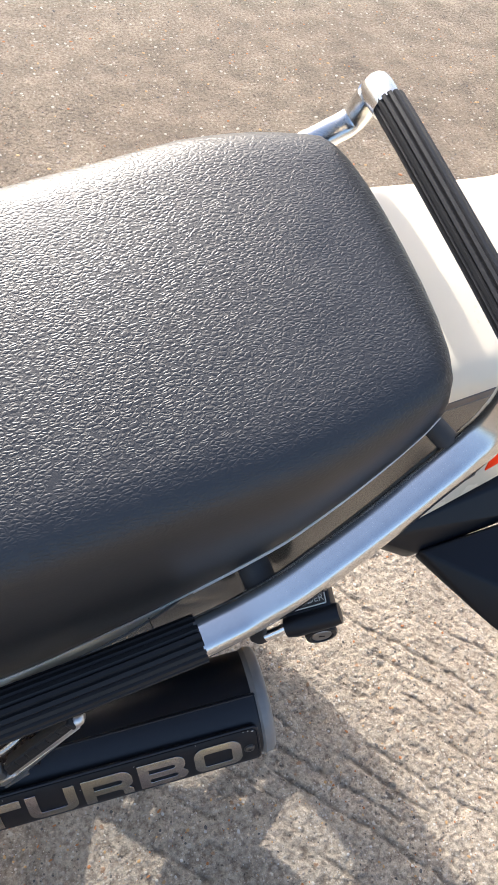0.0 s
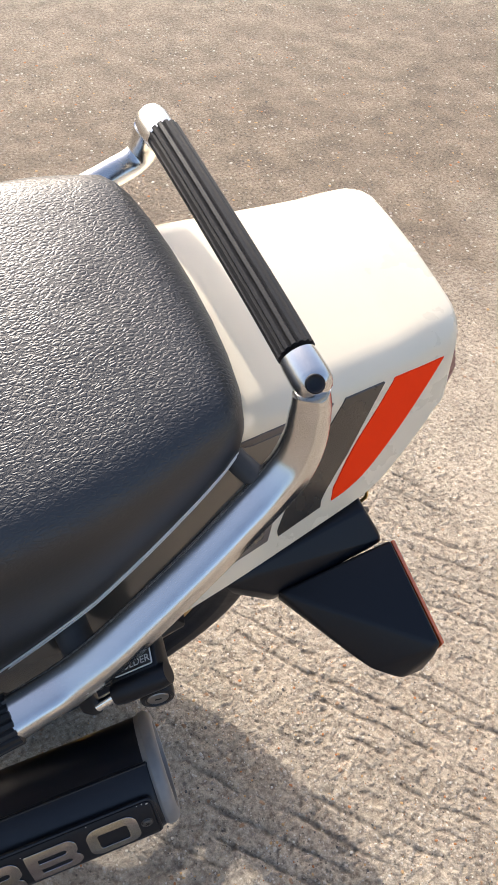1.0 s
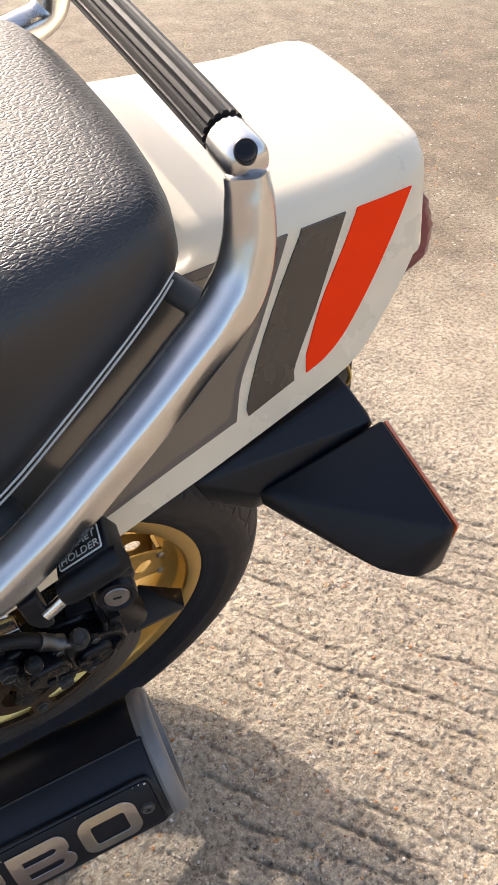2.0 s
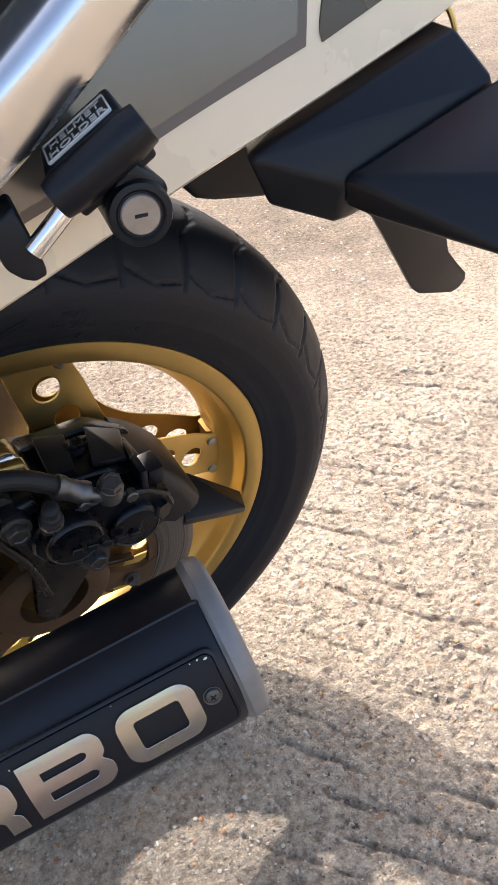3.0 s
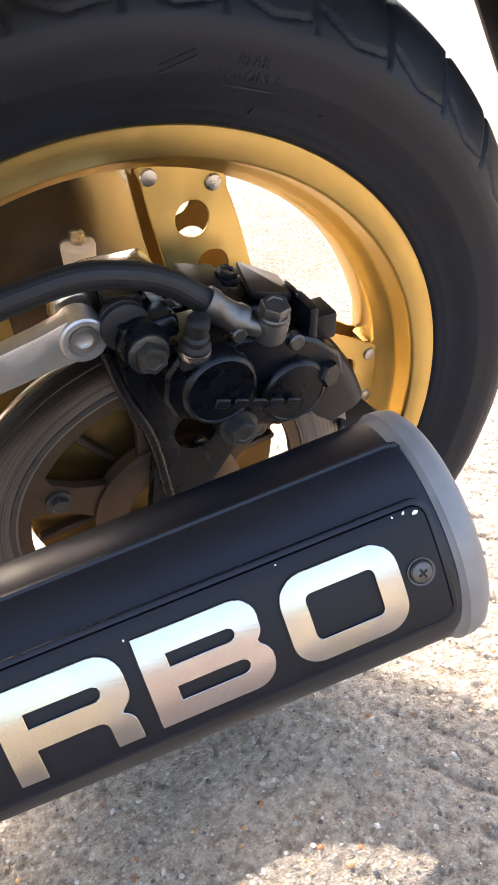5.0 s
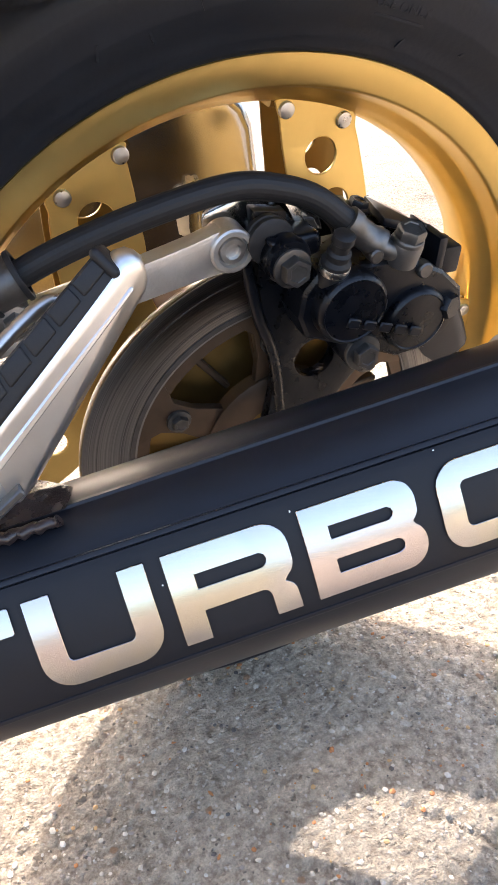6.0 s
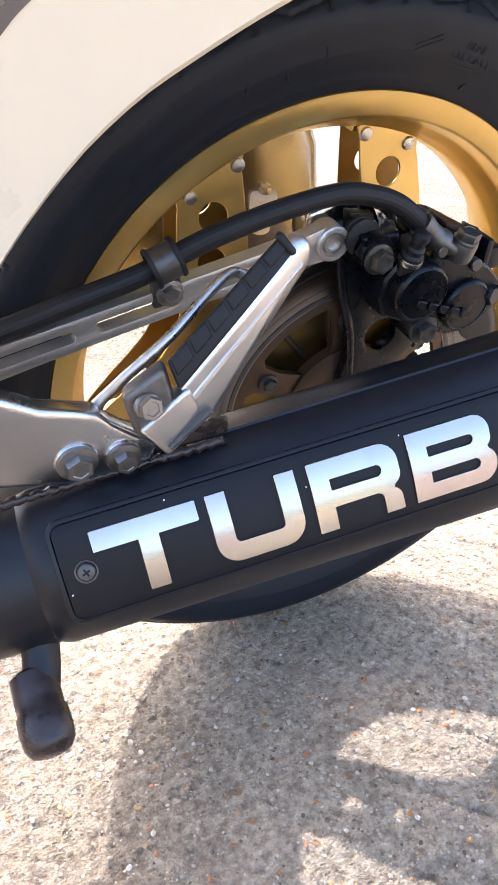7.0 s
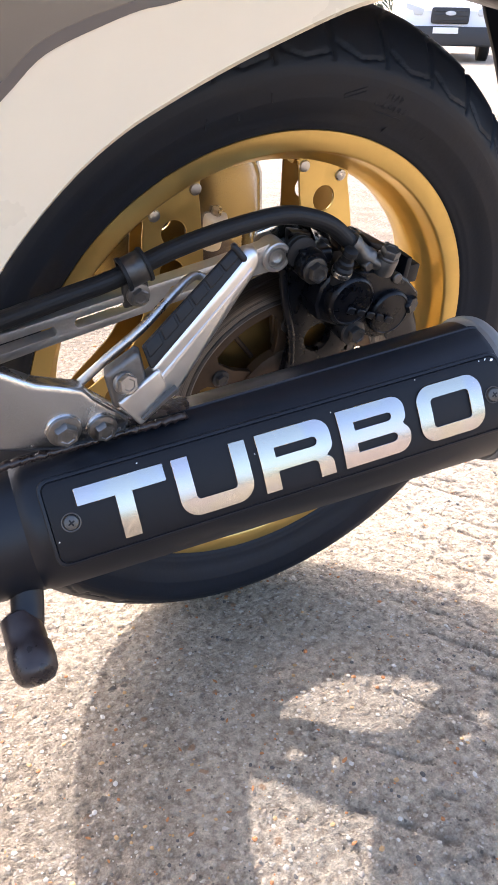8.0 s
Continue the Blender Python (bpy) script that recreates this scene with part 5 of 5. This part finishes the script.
def build_seat():
    outline = seat_outline()
    n = len(outline)
    normals = []
    for i in range(n):
        a, b = Vector(outline[max(i - 1, 0)]), Vector(outline[min(i + 1, n - 1)])
        d = b - a
        normals.append(Vector((-d.y, d.x, 0)).normalized())
    bm = bmesh.new()
    loops = []
    for ins, up in ((0.012, -0.04), (0.004, -0.02), (0.0, 0.0), (-0.0015, 0.13), (-0.0005, 0.30), (0.0015, 0.48), (0.0045, 0.65), (0.0090, 0.79), (0.0150, 0.89), (0.0230, 0.950), (0.0340, 0.983), (0.0500, 0.996), (0.075, 1.0)):
        loop = []
        for (x, y, z), nn in zip(outline, normals):
            toward = Vector((min(x, 0.06), BC, 0)) - Vector((x, y, 0))
            q = Vector((x, y, 0)) + toward.normalized() * ins
            loop.append((q.x, q.y, z + (seat_top(q.x) - z) * up))
        loops.append(loop)
    shoulder = loops[-1]
    for w in (0.75, 0.5, 0.25, 0.0):
        loop = []
        for (x, y, z), (qx, qy, qz) in zip(outline, shoulder):
            px, py = min(x, 0.06) * (1 - w) + qx * w, BC * (1 - w) + qy * w
            loop.append((px, py, seat_top(px) + 0.0012 * (1 - w * w)))
        loops.append(loop)
    rings(bm, loops, close=False)
    bmesh.ops.remove_doubles(bm, verts=bm.verts[:], dist=1e-5)
    return part("seat", bm, LEATHER, bike, "black grained vinyl dual seat with pale piping", 70)


seat = build_seat()
for lift, off in ((0.000, 0.0), (0.0062, -0.0002)):
    bm = bmesh.new()
    o = [(x, y - 0.0012 + off, z + lift) for x, y, z in seat_outline()[:37]]
    tube(bm, o, 0.0008, 8, 2)
    part("piping", bm, PIPING, seat, "pale piping along the seat's lower edge")

# grab rail
RC = 0.0585
rail_line = [(-0.0405, -0.1350, 0.4185), (-0.020, -0.1330, 0.4240), (0.0, -0.1305, 0.4300), (0.030, -0.1260, 0.4490), (0.060, -0.1180, 0.4680), (0.100, -0.1060, 0.4915), (0.130, -0.0960, 0.5100), (0.152, -0.0890, 0.5250), (0.168, -0.0830, 0.5430), (0.1755, -0.0765, 0.5640), (0.1775, -0.0690, 0.5850), (0.1770, -0.0640, 0.5980)]


def slim(t):
    return 1.0 if t < 0.70 else 1.0 - 0.26 * (t - 0.70) / 0.30


bm = bmesh.new()
tube(bm, rail_line, 0.0150, 40, 8, flat=1.0, up=(-0.45, -0.05, 0.9), taper=slim, square=3.4)
bm2 = bmesh.new()
tube(bm2, [(0.105, 0.168, 0.556), (0.130, 0.174, 0.560), (0.150, 0.180, 0.5625), (0.164, 0.184, 0.5645), (0.1735, 0.1855, 0.5710), (0.1770, 0.1840, 0.5840), (0.1770, 0.1810, 0.5980)], 0.0118, 40, 8, flat=0.92, up=(-0.3, 0.9, 0.5), square=2.6)
ends = []
for s in (1, -1):
    b3 = bmesh.new()
    y0 = RC - s * 0.1235
    knuckle = frame_at((0.177, y0 + s * 0.002, 0.6045), (0, s, 0.03))
    lathe(b3, [(0, -0.0085), (0.0060, -0.0080), (0.0100, -0.0058), (0.0122, -0.0020), (0.0128, 0.004), (0.0126, 0.016), (0.0122, 0.0206), (0, 0.0206)], 32, knuckle)
    ends.append(b3)
BOLT_AT = (0.1715, -0.0687, 0.6149)
rail = part("grab_rail", merged(bm, ends[0]), ALLOY, bike, "polished alloy grab rail beside the seat")
part("far_arm", merged(bm2, ends[1]), ALLOY, rail)
bm = bmesh.new()
tube(bm, [(0.1765, -0.0405, 0.6070), (0.1775, 0.0, 0.607), (0.178, 0.060, 0.607), (0.1780, 0.120, 0.607), (0.178, 0.1615, 0.6065)], 0.0126, 60, 10, flute=4, up=(1, 0, 0), depth=0.13)
part("rubber_grip", bm, RUBBER, rail, "fluted black rubber grip across the back")
bm = bmesh.new()
tube(bm, [(-0.40, -0.140, 0.372), (-0.30, -0.1400, 0.384), (-0.182, -0.1385, 0.398), (-0.105, -0.1368, 0.4075), (-0.0400, -0.1350, 0.4186)], 0.0182, 72, 10, flute=4, flat=0.92, depth=0.09)
part("rubber_grip", bm, RUBBER, rail, "fluted black rubber grip along the side")
bm = bmesh.new()
lathe(bm, [(0.0060, -0.012), (0.0060, 0.0006), (0.0054, 0.0011), (0.0046, 0.0004), (0.0024, 0.0002), (0, 0.0002)], 28, frame_at(BOLT_AT, (-0.38, -0.50, 0.78)))
part("bolt", bm, BLACKPLASTIC, rail, "recessed bolt")
for a, b, r in (((0.138, -0.058, 0.532), (0.147, -0.080, 0.531), 0.0085), ((0.012, -0.085, 0.432), (0.014, -0.120, 0.430), 0.0125)):
    bm = bmesh.new()
    tube(bm, [a, tuple((p + q) / 2 for p, q in zip(a, b)), b], r, 20, 3)
    part("bush", bm, GREYRUBBER, rail, "dull grey rubber mounting bush")

# helmet lock
LA = Vector((0.0425, -0.1330, 0.4300))
lx = (Vector((0.0565, -0.1345, 0.4385)) - Vector((0.031, -0.1305, 0.4215))).normalized()
ly = (Vector((0.0325, -0.121, 0.4195)) - Vector((0.030, -0.140, 0.423)))
lz = lx.cross(ly).normalized()
if lz.z < 0:
    lz = -lz
ml = frame_at(LA, lz, lx)
bm = hull([ml @ Vector(q) for q in ((-0.019, -0.011, -0.0008), (0.0175, -0.011, -0.0008), (0.0175, 0.016, -0.0008), (-0.017, 0.016, -0.0008), (-0.018, -0.014, -0.022), (0.018, -0.014, -0.022), (0.0175, 0.016, -0.020), (-0.017, 0.016, -0.020))], 0.002)
bar = bmesh.new()
tube(bar, [ml @ Vector((-0.021, -0.0160, -0.0085)), ml @ Vector((0.0, -0.0160, -0.0085)), ml @ Vector((0.0215, -0.0160, -0.0085))], 0.0090, 20, 3, taper=lambda t: 0.86 if t < 0.02 or t > 0.98 else 1.0)
lock = part("helmet_lock", merged(bm, bar), BLACKPLASTIC, bike, "black helmet lock with a worn steel key barrel")
bm = slab(bmesh.new(), rounded(0.0300, 0.0172, 0.0012, 3), -0.0008, 0.0006, m=ml, bevel=0.0002, segs=1, holes=[rounded(0.0286, 0.0158, 0.0008, 3)[::-1]])
part("label_frame", bm, ZINC, lock)
bm = slab(bmesh.new(), rounded(0.0286, 0.0158, 0.0008, 3), -0.0010, -0.0001, m=ml)
part("label_plate", bm, DARKSTEEL, lock, "worn dark metal label")


def words(text, size, m, mat, parent, name, label):
    """Raised lettering in the built-in type."""
    cu = bpy.data.curves.new(name, 'FONT')
    cu.body, cu.size, cu.align_x, cu.align_y, cu.extrude = text, size, 'CENTER', 'CENTER', 0.0002
    tmp = bpy.data.objects.new(name, cu)
    me = bpy.data.meshes.new_from_object(tmp)
    bpy.data.objects.remove(tmp)
    me.materials.append(mat)
    me.transform(m)
    ob = new(name, me)
    ob.parent = parent
    return tagged(ob, label)


words("HELMET", 0.0070, ml @ pose(0, 0.0037, 0.0001), ZINC, lock, "lettering", "worn pale raised lettering")
words("HOLDER", 0.0070, ml @ pose(0, -0.0037, 0.0001), ZINC, lock, "lettering", "worn pale raised lettering")
kx = Vector((-0.22, -0.93, 0.24)).normalized()
bm = bmesh.new()
lathe(bm, [(0, -0.032), (0.0125, -0.032), (0.0126, -0.006), (0.0126, 0.0), (0.0118, 0.0022), (0.0096, 0.0026), (0.0086, 0.0014), (0, 0.0012)], 32, frame_at((0.0530, -0.1600, 0.4065), kx))
shell = leaf_block([(0.0400, -0.1560, 0.4085), (0.0520, -0.1570, 0.4270), (0.0690, -0.1570, 0.4120), (0.0640, -0.1560, 0.3960), (0.0500, -0.1560, 0.3930)], (0.004, 0.028, -0.006), 0.005)
bm = merged(bm, shell)
part("key_housing", bm, BLACKPLASTIC, lock)
bm = bmesh.new()
lathe(bm, [(0.0080, 0.0), (0.0078, 0.0018), (0.0072, 0.0024), (0.0030, 0.0024), (0, 0.0024)], 32, frame_at((0.0530, -0.1600, 0.4065), kx))
part("key_barrel", bm, GREYZINC, lock, "worn steel key barrel")
part("key_slot", box((0, 0, 0.0025), (0.0050, 0.0013, 0.0004), frame_at((0.0530, -0.1600, 0.4065), kx), 0), BLACKPLATE, lock)
bm = bmesh.new()
tube(bm, [(0.036, -0.146, 0.414), (0.024, -0.147, 0.404), (0.014, -0.147, 0.3955)], 0.0040, 14, 3)
part("latch_pin", bm, CHROME, lock, "bright latch pin")
bm = hull([(0.012, -0.142, 0.412), (0.000, -0.141, 0.405), (0.003, -0.147, 0.390), (0.010, -0.151, 0.384), (0.018, -0.151, 0.386), (0.014, -0.128, 0.412), (0.000, -0.128, 0.404), (0.004, -0.132, 0.390), (0.017, -0.134, 0.388)], 0.0018)
part("hook", bm, BLACKPLASTIC, lock)

# turn signal under the tail
bm = hull([(0.1850, -0.1180, 0.3665), (0.2850, -0.1235, 0.4025), (0.2830, -0.2190, 0.3880), (0.2380, -0.1900, 0.3640), (0.1890, -0.1185, 0.3470), (0.2330, -0.2060, 0.3500), (0.2560, -0.2240, 0.3440), (0.2780, -0.2260, 0.3440), (0.2860, -0.2190, 0.3480), (0.2860, -0.1200, 0.3450)], 0.0034, 3)
base = hull([(0.1520, -0.1010, 0.3690), (0.1400, -0.0975, 0.3790), (0.2710, -0.0930, 0.4150), (0.2830, -0.1205, 0.3945), (0.1865, -0.1195, 0.3610), (0.1540, -0.1000, 0.3490), (0.1870, -0.1165, 0.3370), (0.2820, -0.1000, 0.3420), (0.1700, -0.0400, 0.3650), (0.2750, -0.0400, 0.4100), (0.2700, -0.0400, 0.3500)], 0.003, 3)
signal = part("turn_signal", merged(bm, base), BLACKPLASTIC, bike, "black wedge-shaped turn signal with an amber rear lens")
bm = hull([(0.2860, -0.124, 0.4000), (0.2850, -0.217, 0.3860), (0.2875, -0.219, 0.3520), (0.2860, -0.122, 0.3480), (0.2905, -0.124, 0.3985), (0.2890, -0.216, 0.3845), (0.2915, -0.218, 0.3530), (0.2905, -0.122, 0.3490)], 0.0015, 2)
part("lens", bm, AMBER, signal, "amber lens")

# rear mudguard: a channel with two hanging sides and a back
FLANGE = [(0.235, 0.345), (0.267, 0.299), (0.292, 0.267), (0.314, 0.235), (0.346, 0.188), (0.353, 0.178), (0.361, 0.171), (0.372, 0.167), (0.402, 0.157), (0.411, 0.159), (0.416, 0.166), (0.414, 0.174), (0.403, 0.185), (0.385, 0.205), (0.372, 0.235), (0.352, 0.300), (0.340, 0.350)]
guard = part("mudguard", slab(bmesh.new(), FLANGE, -0.0025, 0.0025, m=facing((0, -0.0285, 0)), bevel=0.0012), BLACKPLASTIC, bike, "black plastic rear mudguard")
part("side_flange", slab(bmesh.new(), FLANGE, -0.0025, 0.0025, m=facing((0, 0.1190, 0)), bevel=0.0012), BLACKPLASTIC, guard)
bm = bmesh.new()
rings(bm, [[(x, -0.028, z), (x, 0.118, z), (x - 0.004, 0.118, z + 0.002), (x - 0.004, -0.028, z + 0.002)] for x, z in ((0.413, 0.163), (0.402, 0.186), (0.384, 0.205), (0.371, 0.235), (0.351, 0.300), (0.339, 0.350))])
part("back_sheet", bm, BLACKPLASTIC, guard)
tray_front = [(0.122, 0.372), (0.127, 0.352), (0.131, 0.340), (0.139, 0.331), (0.152, 0.326), (0.185, 0.319), (0.230, 0.313), (0.262, 0.315), (0.275, 0.330), (0.280, 0.375)]
part("tray", slab(bmesh.new(), tray_front, -0.200, 0.0, m=facing((0, -0.0480, 0)), bevel=0.005, segs=3), BLACKPLASTIC, guard, "black plastic tray under the tail")
bm = bmesh.new()
tube(bm, [(0.268, -0.070, 0.424), (0.281, -0.074, 0.418), (0.286, -0.080, 0.404), (0.284, -0.080, 0.392)], 0.0016, 8, 4)
part("tail_trim", bm, GOLD, bike, "thin gold trim under the tail")


# ---- van far across the yard ----
def build_van(m):
    van = new("van")
    tagged(van, "white panel van with black grille, parked across the yard", "van")
    van.matrix_world = m

    def vp(name, bm, mat, label="", parent=van):
        return part(name, bm, mat, parent, label)

    prof = [(0.0, 0.45), (0.05, 0.95), (0.25, 1.10), (0.95, 1.28), (1.75, 2.15), (2.1, 2.35), (5.2, 2.4), (5.3, 2.2), (5.3, 0.45)]
    bm = slab(bmesh.new(), prof, -1.0, 1.0, m=Matrix(((0, 0, 1, 0), (1, 0, 0, 0), (0, 1, 0, 0), (0, 0, 0, 1))), bevel=0.09, segs=3)
    vp("body", bm, VANWHITE)
    vp("grille", box((0, -0.01, 0.86), (0.78, 0.08, 0.30), Matrix(), 0.05), VANBLACK, "black grille")
    for z in (0.78, 0.86, 0.94):
        vp("grille_bar", box((0, -0.055, z), (0.66, 0.03, 0.025), Matrix(), 0.008), VANBLACK)
    bm = bmesh.new()
    lathe(bm, [(0.11, 0), (0.10, 0.015), (0, 0.02)], 24, frame_at((0, -0.06, 0.90), (0, -1, 0)) @ Matrix.Diagonal((1, 0.42, 1, 1)))
    vp("emblem", bm, LAMPGLASS, "plain oval emblem")
    vp("bumper", box((0, -0.02, 0.48), (1.98, 0.22, 0.36), Matrix(), 0.06), VANBLACK, "black bumper")
    vp("number_plate", box((-0.08, -0.145, 0.58), (0.52, 0.02, 0.115), Matrix(), 0.004), VANWHITE, "plain pale number plate")
    for s in (-1, 1):
        vp("headlight", hull([(s * 0.55, -0.02, 0.98), (s * 0.92, 0.10, 1.10), (s * 0.95, 0.12, 0.86), (s * 0.58, -0.02, 0.86), (s * 0.55, 0.15, 0.98), (s * 0.92, 0.25, 1.10), (s * 0.95, 0.25, 0.86), (s * 0.58, 0.15, 0.86)], 0.02), LAMPGLASS, "clear headlight")
        bm = bmesh.new()
        lathe(bm, [(0, -0.11), (0.30, -0.11), (0.345, -0.07), (0.345, 0.07), (0.30, 0.11), (0, 0.11)], 28, frame_at((s * 0.88, 0.95, 0.345), (1, 0, 0), (0, 1, 0)))
        vp("wheel", bm, RUBBER, "black road wheel")
        vp("mirror", box((s * 1.12, 1.35, 1.45), (0.18, 0.12, 0.30), Matrix(), 0.03), VANBLACK, "black door mirror")
    vp("windscreen", hull([(-0.85, 0.97, 1.30), (0.85, 0.97, 1.30), (0.78, 1.70, 2.09), (-0.78, 1.70, 2.09), (-0.85, 0.99, 1.27), (0.85, 0.99, 1.27), (0.78, 1.74, 2.07), (-0.78, 1.74, 2.07)], 0.01, 1), VANGLASS, "dark windscreen")
    return van


VD = 18.6
va = radians(48.6)
van_at = Vector((-0.35 + VD * math.cos(va), -0.59 + VD * math.sin(va), 0))
van_at.z = float(slab_level(van_at.x, van_at.y))
build_van(Matrix.Translation(van_at) @ Matrix.Rotation(va - radians(90) + radians(6), 4, 'Z'))


# ---- hedge along the far side ----
def build_hedge():
    rng = random.Random(4)
    verts, faces = [], []
    for k in range(5200):
        a = radians(20 + 75 * rng.random())
        d = 33 + rng.uniform(-1.2, 1.2)
        z = 1.4 + 3.2 * rng.random() ** 1.2 + 0.5 * math.sin(a * 31) * rng.random()
        c = Vector((d * math.cos(a), d * math.sin(a), z))
        u = Vector((rng.uniform(-1, 1), rng.uniform(-1, 1), rng.uniform(-1, 1))).normalized() * rng.uniform(0.12, 0.3)
        w = u.orthogonal().normalized() * rng.uniform(0.08, 0.2)
        i = len(verts)
        verts += [c - u, c + w, c + u, c - w]
        faces.append((i, i + 1, i + 2, i + 3))
    me = bpy.data.meshes.new("hedge")
    me.from_pydata([tuple(v) for v in verts], [], faces)
    me.materials.append(HEDGE)
    return tagged(new("hedge", me), "brownish-green hedge beyond the yard", "hedge", kind="stuff")


build_hedge()


# ---- grit and small leaves on the concrete ----
def stone_material():
    """Each stone takes one of a few tints."""
    m = material("aggregate", (0.4, 0.36, 0.3), 0.7, bump=0.2, bump_scale=900)
    nt = m.node_tree
    geo = nt.nodes.new("ShaderNodeNewGeometry")
    ramp = nt.nodes.new("ShaderNodeValToRGB")
    ramp.color_ramp.interpolation = 'CONSTANT'
    tints = ((0.0, (0.46, 0.41, 0.33)), (0.30, (0.36, 0.30, 0.23)), (0.50, (0.50, 0.47, 0.41)), (0.57, (0.27, 0.23, 0.19)), (0.76, (0.44, 0.27, 0.12)), (0.85, (0.09, 0.08, 0.07)), (0.93, (0.38, 0.15, 0.05)))
    for k, (at, col) in enumerate(tints):
        e = ramp.color_ramp.elements[k] if k < 2 else ramp.color_ramp.elements.new(at)
        e.position, e.color = at, (*col, 1)
    nt.links.new(geo.outputs["Random Per Island"], ramp.inputs["Fac"])
    nt.links.new(ramp.outputs[0], nt.nodes["Principled BSDF"].inputs["Base Color"])
    return m


def build_grit():
    """Stones that stand a little proud of the worn slab."""
    rng = np.random.RandomState(7)
    unit = bmesh.new()
    bmesh.ops.create_icosphere(unit, subdivisions=1, radius=1.0)
    uv = np.array([v.co[:] for v in unit.verts])
    uf = np.array([[v.index for v in f.verts] for f in unit.faces])
    unit.free()
    n, far = 9000, 11000
    x = np.concatenate([rng.uniform(-0.45, 0.62, n), rng.uniform(-0.60, 3.0, far)])
    y = np.concatenate([rng.uniform(-0.50, 0.42, n), 0.42 + 2.6 * rng.rand(far) ** 0.8])
    s = 0.0008 + 0.0019 * rng.rand(n + far) ** 3
    s[n:] *= 2.0
    n += far
    z = slab_level(x, y) + relief(x, y) * near_machine(x, y) + s * 0.05
    a = rng.uniform(0, 6.28, n)
    wide = rng.uniform(0.8, 1.5, n)
    px, py = uv[None, :, 0] * (s * wide)[:, None], uv[None, :, 1] * s[:, None]
    jag = 1 + 0.22 * (rng.rand(n, len(uv)) - 0.5)
    co = np.stack([x[:, None] + (px * np.cos(a)[:, None] - py * np.sin(a)[:, None]) * jag, y[:, None] + (px * np.sin(a)[:, None] + py * np.cos(a)[:, None]) * jag, z[:, None] + uv[None, :, 2] * s[:, None] * 0.45 * jag], -1)
    faces = (uf[None] + (np.arange(n) * len(uv))[:, None, None]).reshape(-1, 3)
    me = bpy.data.meshes.new("grit")
    me.from_pydata(co.reshape(-1, 3).tolist(), [], faces.tolist())
    me.materials.append(stone_material())
    return new("grit", me)


tagged(build_grit(), "pale, tan and dark stones showing in the concrete", "grit", kind="stuff")
LEAFMAT = material("dry_leaf", (0.36, 0.15, 0.05), 0.7, grain=0.3, scale=200)


def leaf(x, y, size, ang):
    """A small curled dry leaf scrap."""
    bm = bmesh.new()
    out = [(-1, 0, 0.05), (-0.4, 0.42, 0.2), (0.3, 0.38, 0.1), (1, 0.05, 0.3), (0.3, -0.36, 0.16), (-0.5, -0.3, 0.05)]
    mm = Matrix.Translation((x, y, top_of_slab(x, y) + 0.0014)) @ Matrix.Rotation(ang, 4, 'Z') @ Matrix.Diagonal((size, size, size, 1))
    top = [bm.verts.new(mm @ Vector(q)) for q in out]
    low = [bm.verts.new(mm @ (Vector(q) - Vector((0, 0, 0.12)))) for q in out]
    bm.faces.new(top)
    bm.faces.new(low[::-1])
    for i in range(6):
        bm.faces.new((top[i], low[i], low[(i + 1) % 6], top[(i + 1) % 6]))
    return tagged(part("leaf_scrap", bm, LEAFMAT), "small dry orange-brown leaf scrap on concrete", "leaf", group="leaf scraps")


for x, y, s, a in ((-0.019, -0.202, 0.0042, 0.4), (-0.082, -0.056, 0.0034, 2.0), (-0.110, -0.190, 0.0032, 1.0), (-0.255, -0.170, 0.0030, 2.4), (-0.060, -0.275, 0.0034, 0.1), (-0.150, -0.120, 0.0028, 1.7)):
    leaf(x, y, s, a)
rng_leaf = random.Random(12)
for k in range(22):
    leaf(rng_leaf.uniform(-0.38, 0.22), rng_leaf.uniform(-0.36, 0.02), rng_leaf.uniform(0.0016, 0.0036), rng_leaf.uniform(0, 6.2))


# ---- raised marks on the tyre wall ----
def on_wall(r, deg, lean=22):
    """A frame on the near tyre wall, reading along the rim."""
    a = radians(deg)
    radial = Vector((math.cos(a), 0, math.sin(a)))
    out = (Vector((0, -1, 0)) * math.cos(radians(lean)) - radial * math.sin(radians(lean))).normalized()
    along = Vector((math.sin(a), 0, -math.cos(a)))
    wall = joint([(0.2400, -0.0502), (0.2480, -0.0560), (0.2580, -0.0612), (0.2690, -0.0640), (0.2780, -0.0642)], r)[0]
    return frame_at(radial * r + Vector((0, YC + wall, 0)), out, along)


for text, r, deg in (("REAR", 0.2665, 75.6), ("USE ONLY", 0.2590, 75.6)):
    words(text, 0.0075, on_wall(r, deg, 10) @ pose(0, 0, 0.0003), TYREMAT, wheel, "sidewall_lettering", "raised black rubber lettering")
for r, deg, w, h, turn in ((0.2530, 75.3, 0.032, 0.0012, 0), (0.2440, 73.0, 0.0012, 0.010, -25), (0.2650, 84.2, 0.020, 0.0014, 24), (0.2620, 84.0, 0.020, 0.0014, 24), (0.262, 100, 0.0012, 0.008, 12), (0.255, 106, 0.0012, 0.009, 10), (0.258, 112, 0.0012, 0.008, -20), (0.250, 64, 0.004, 0.0012, 50)):
    mark = slab(bmesh.new(), rounded(w, h, min(w, h) * 0.3, 2), -0.0006, 0.0005, m=on_wall(r, deg, 14) @ pose(0, 0, 0, 0, 0, turn))
    part("sidewall_mark", mark, TYREMAT, wheel)
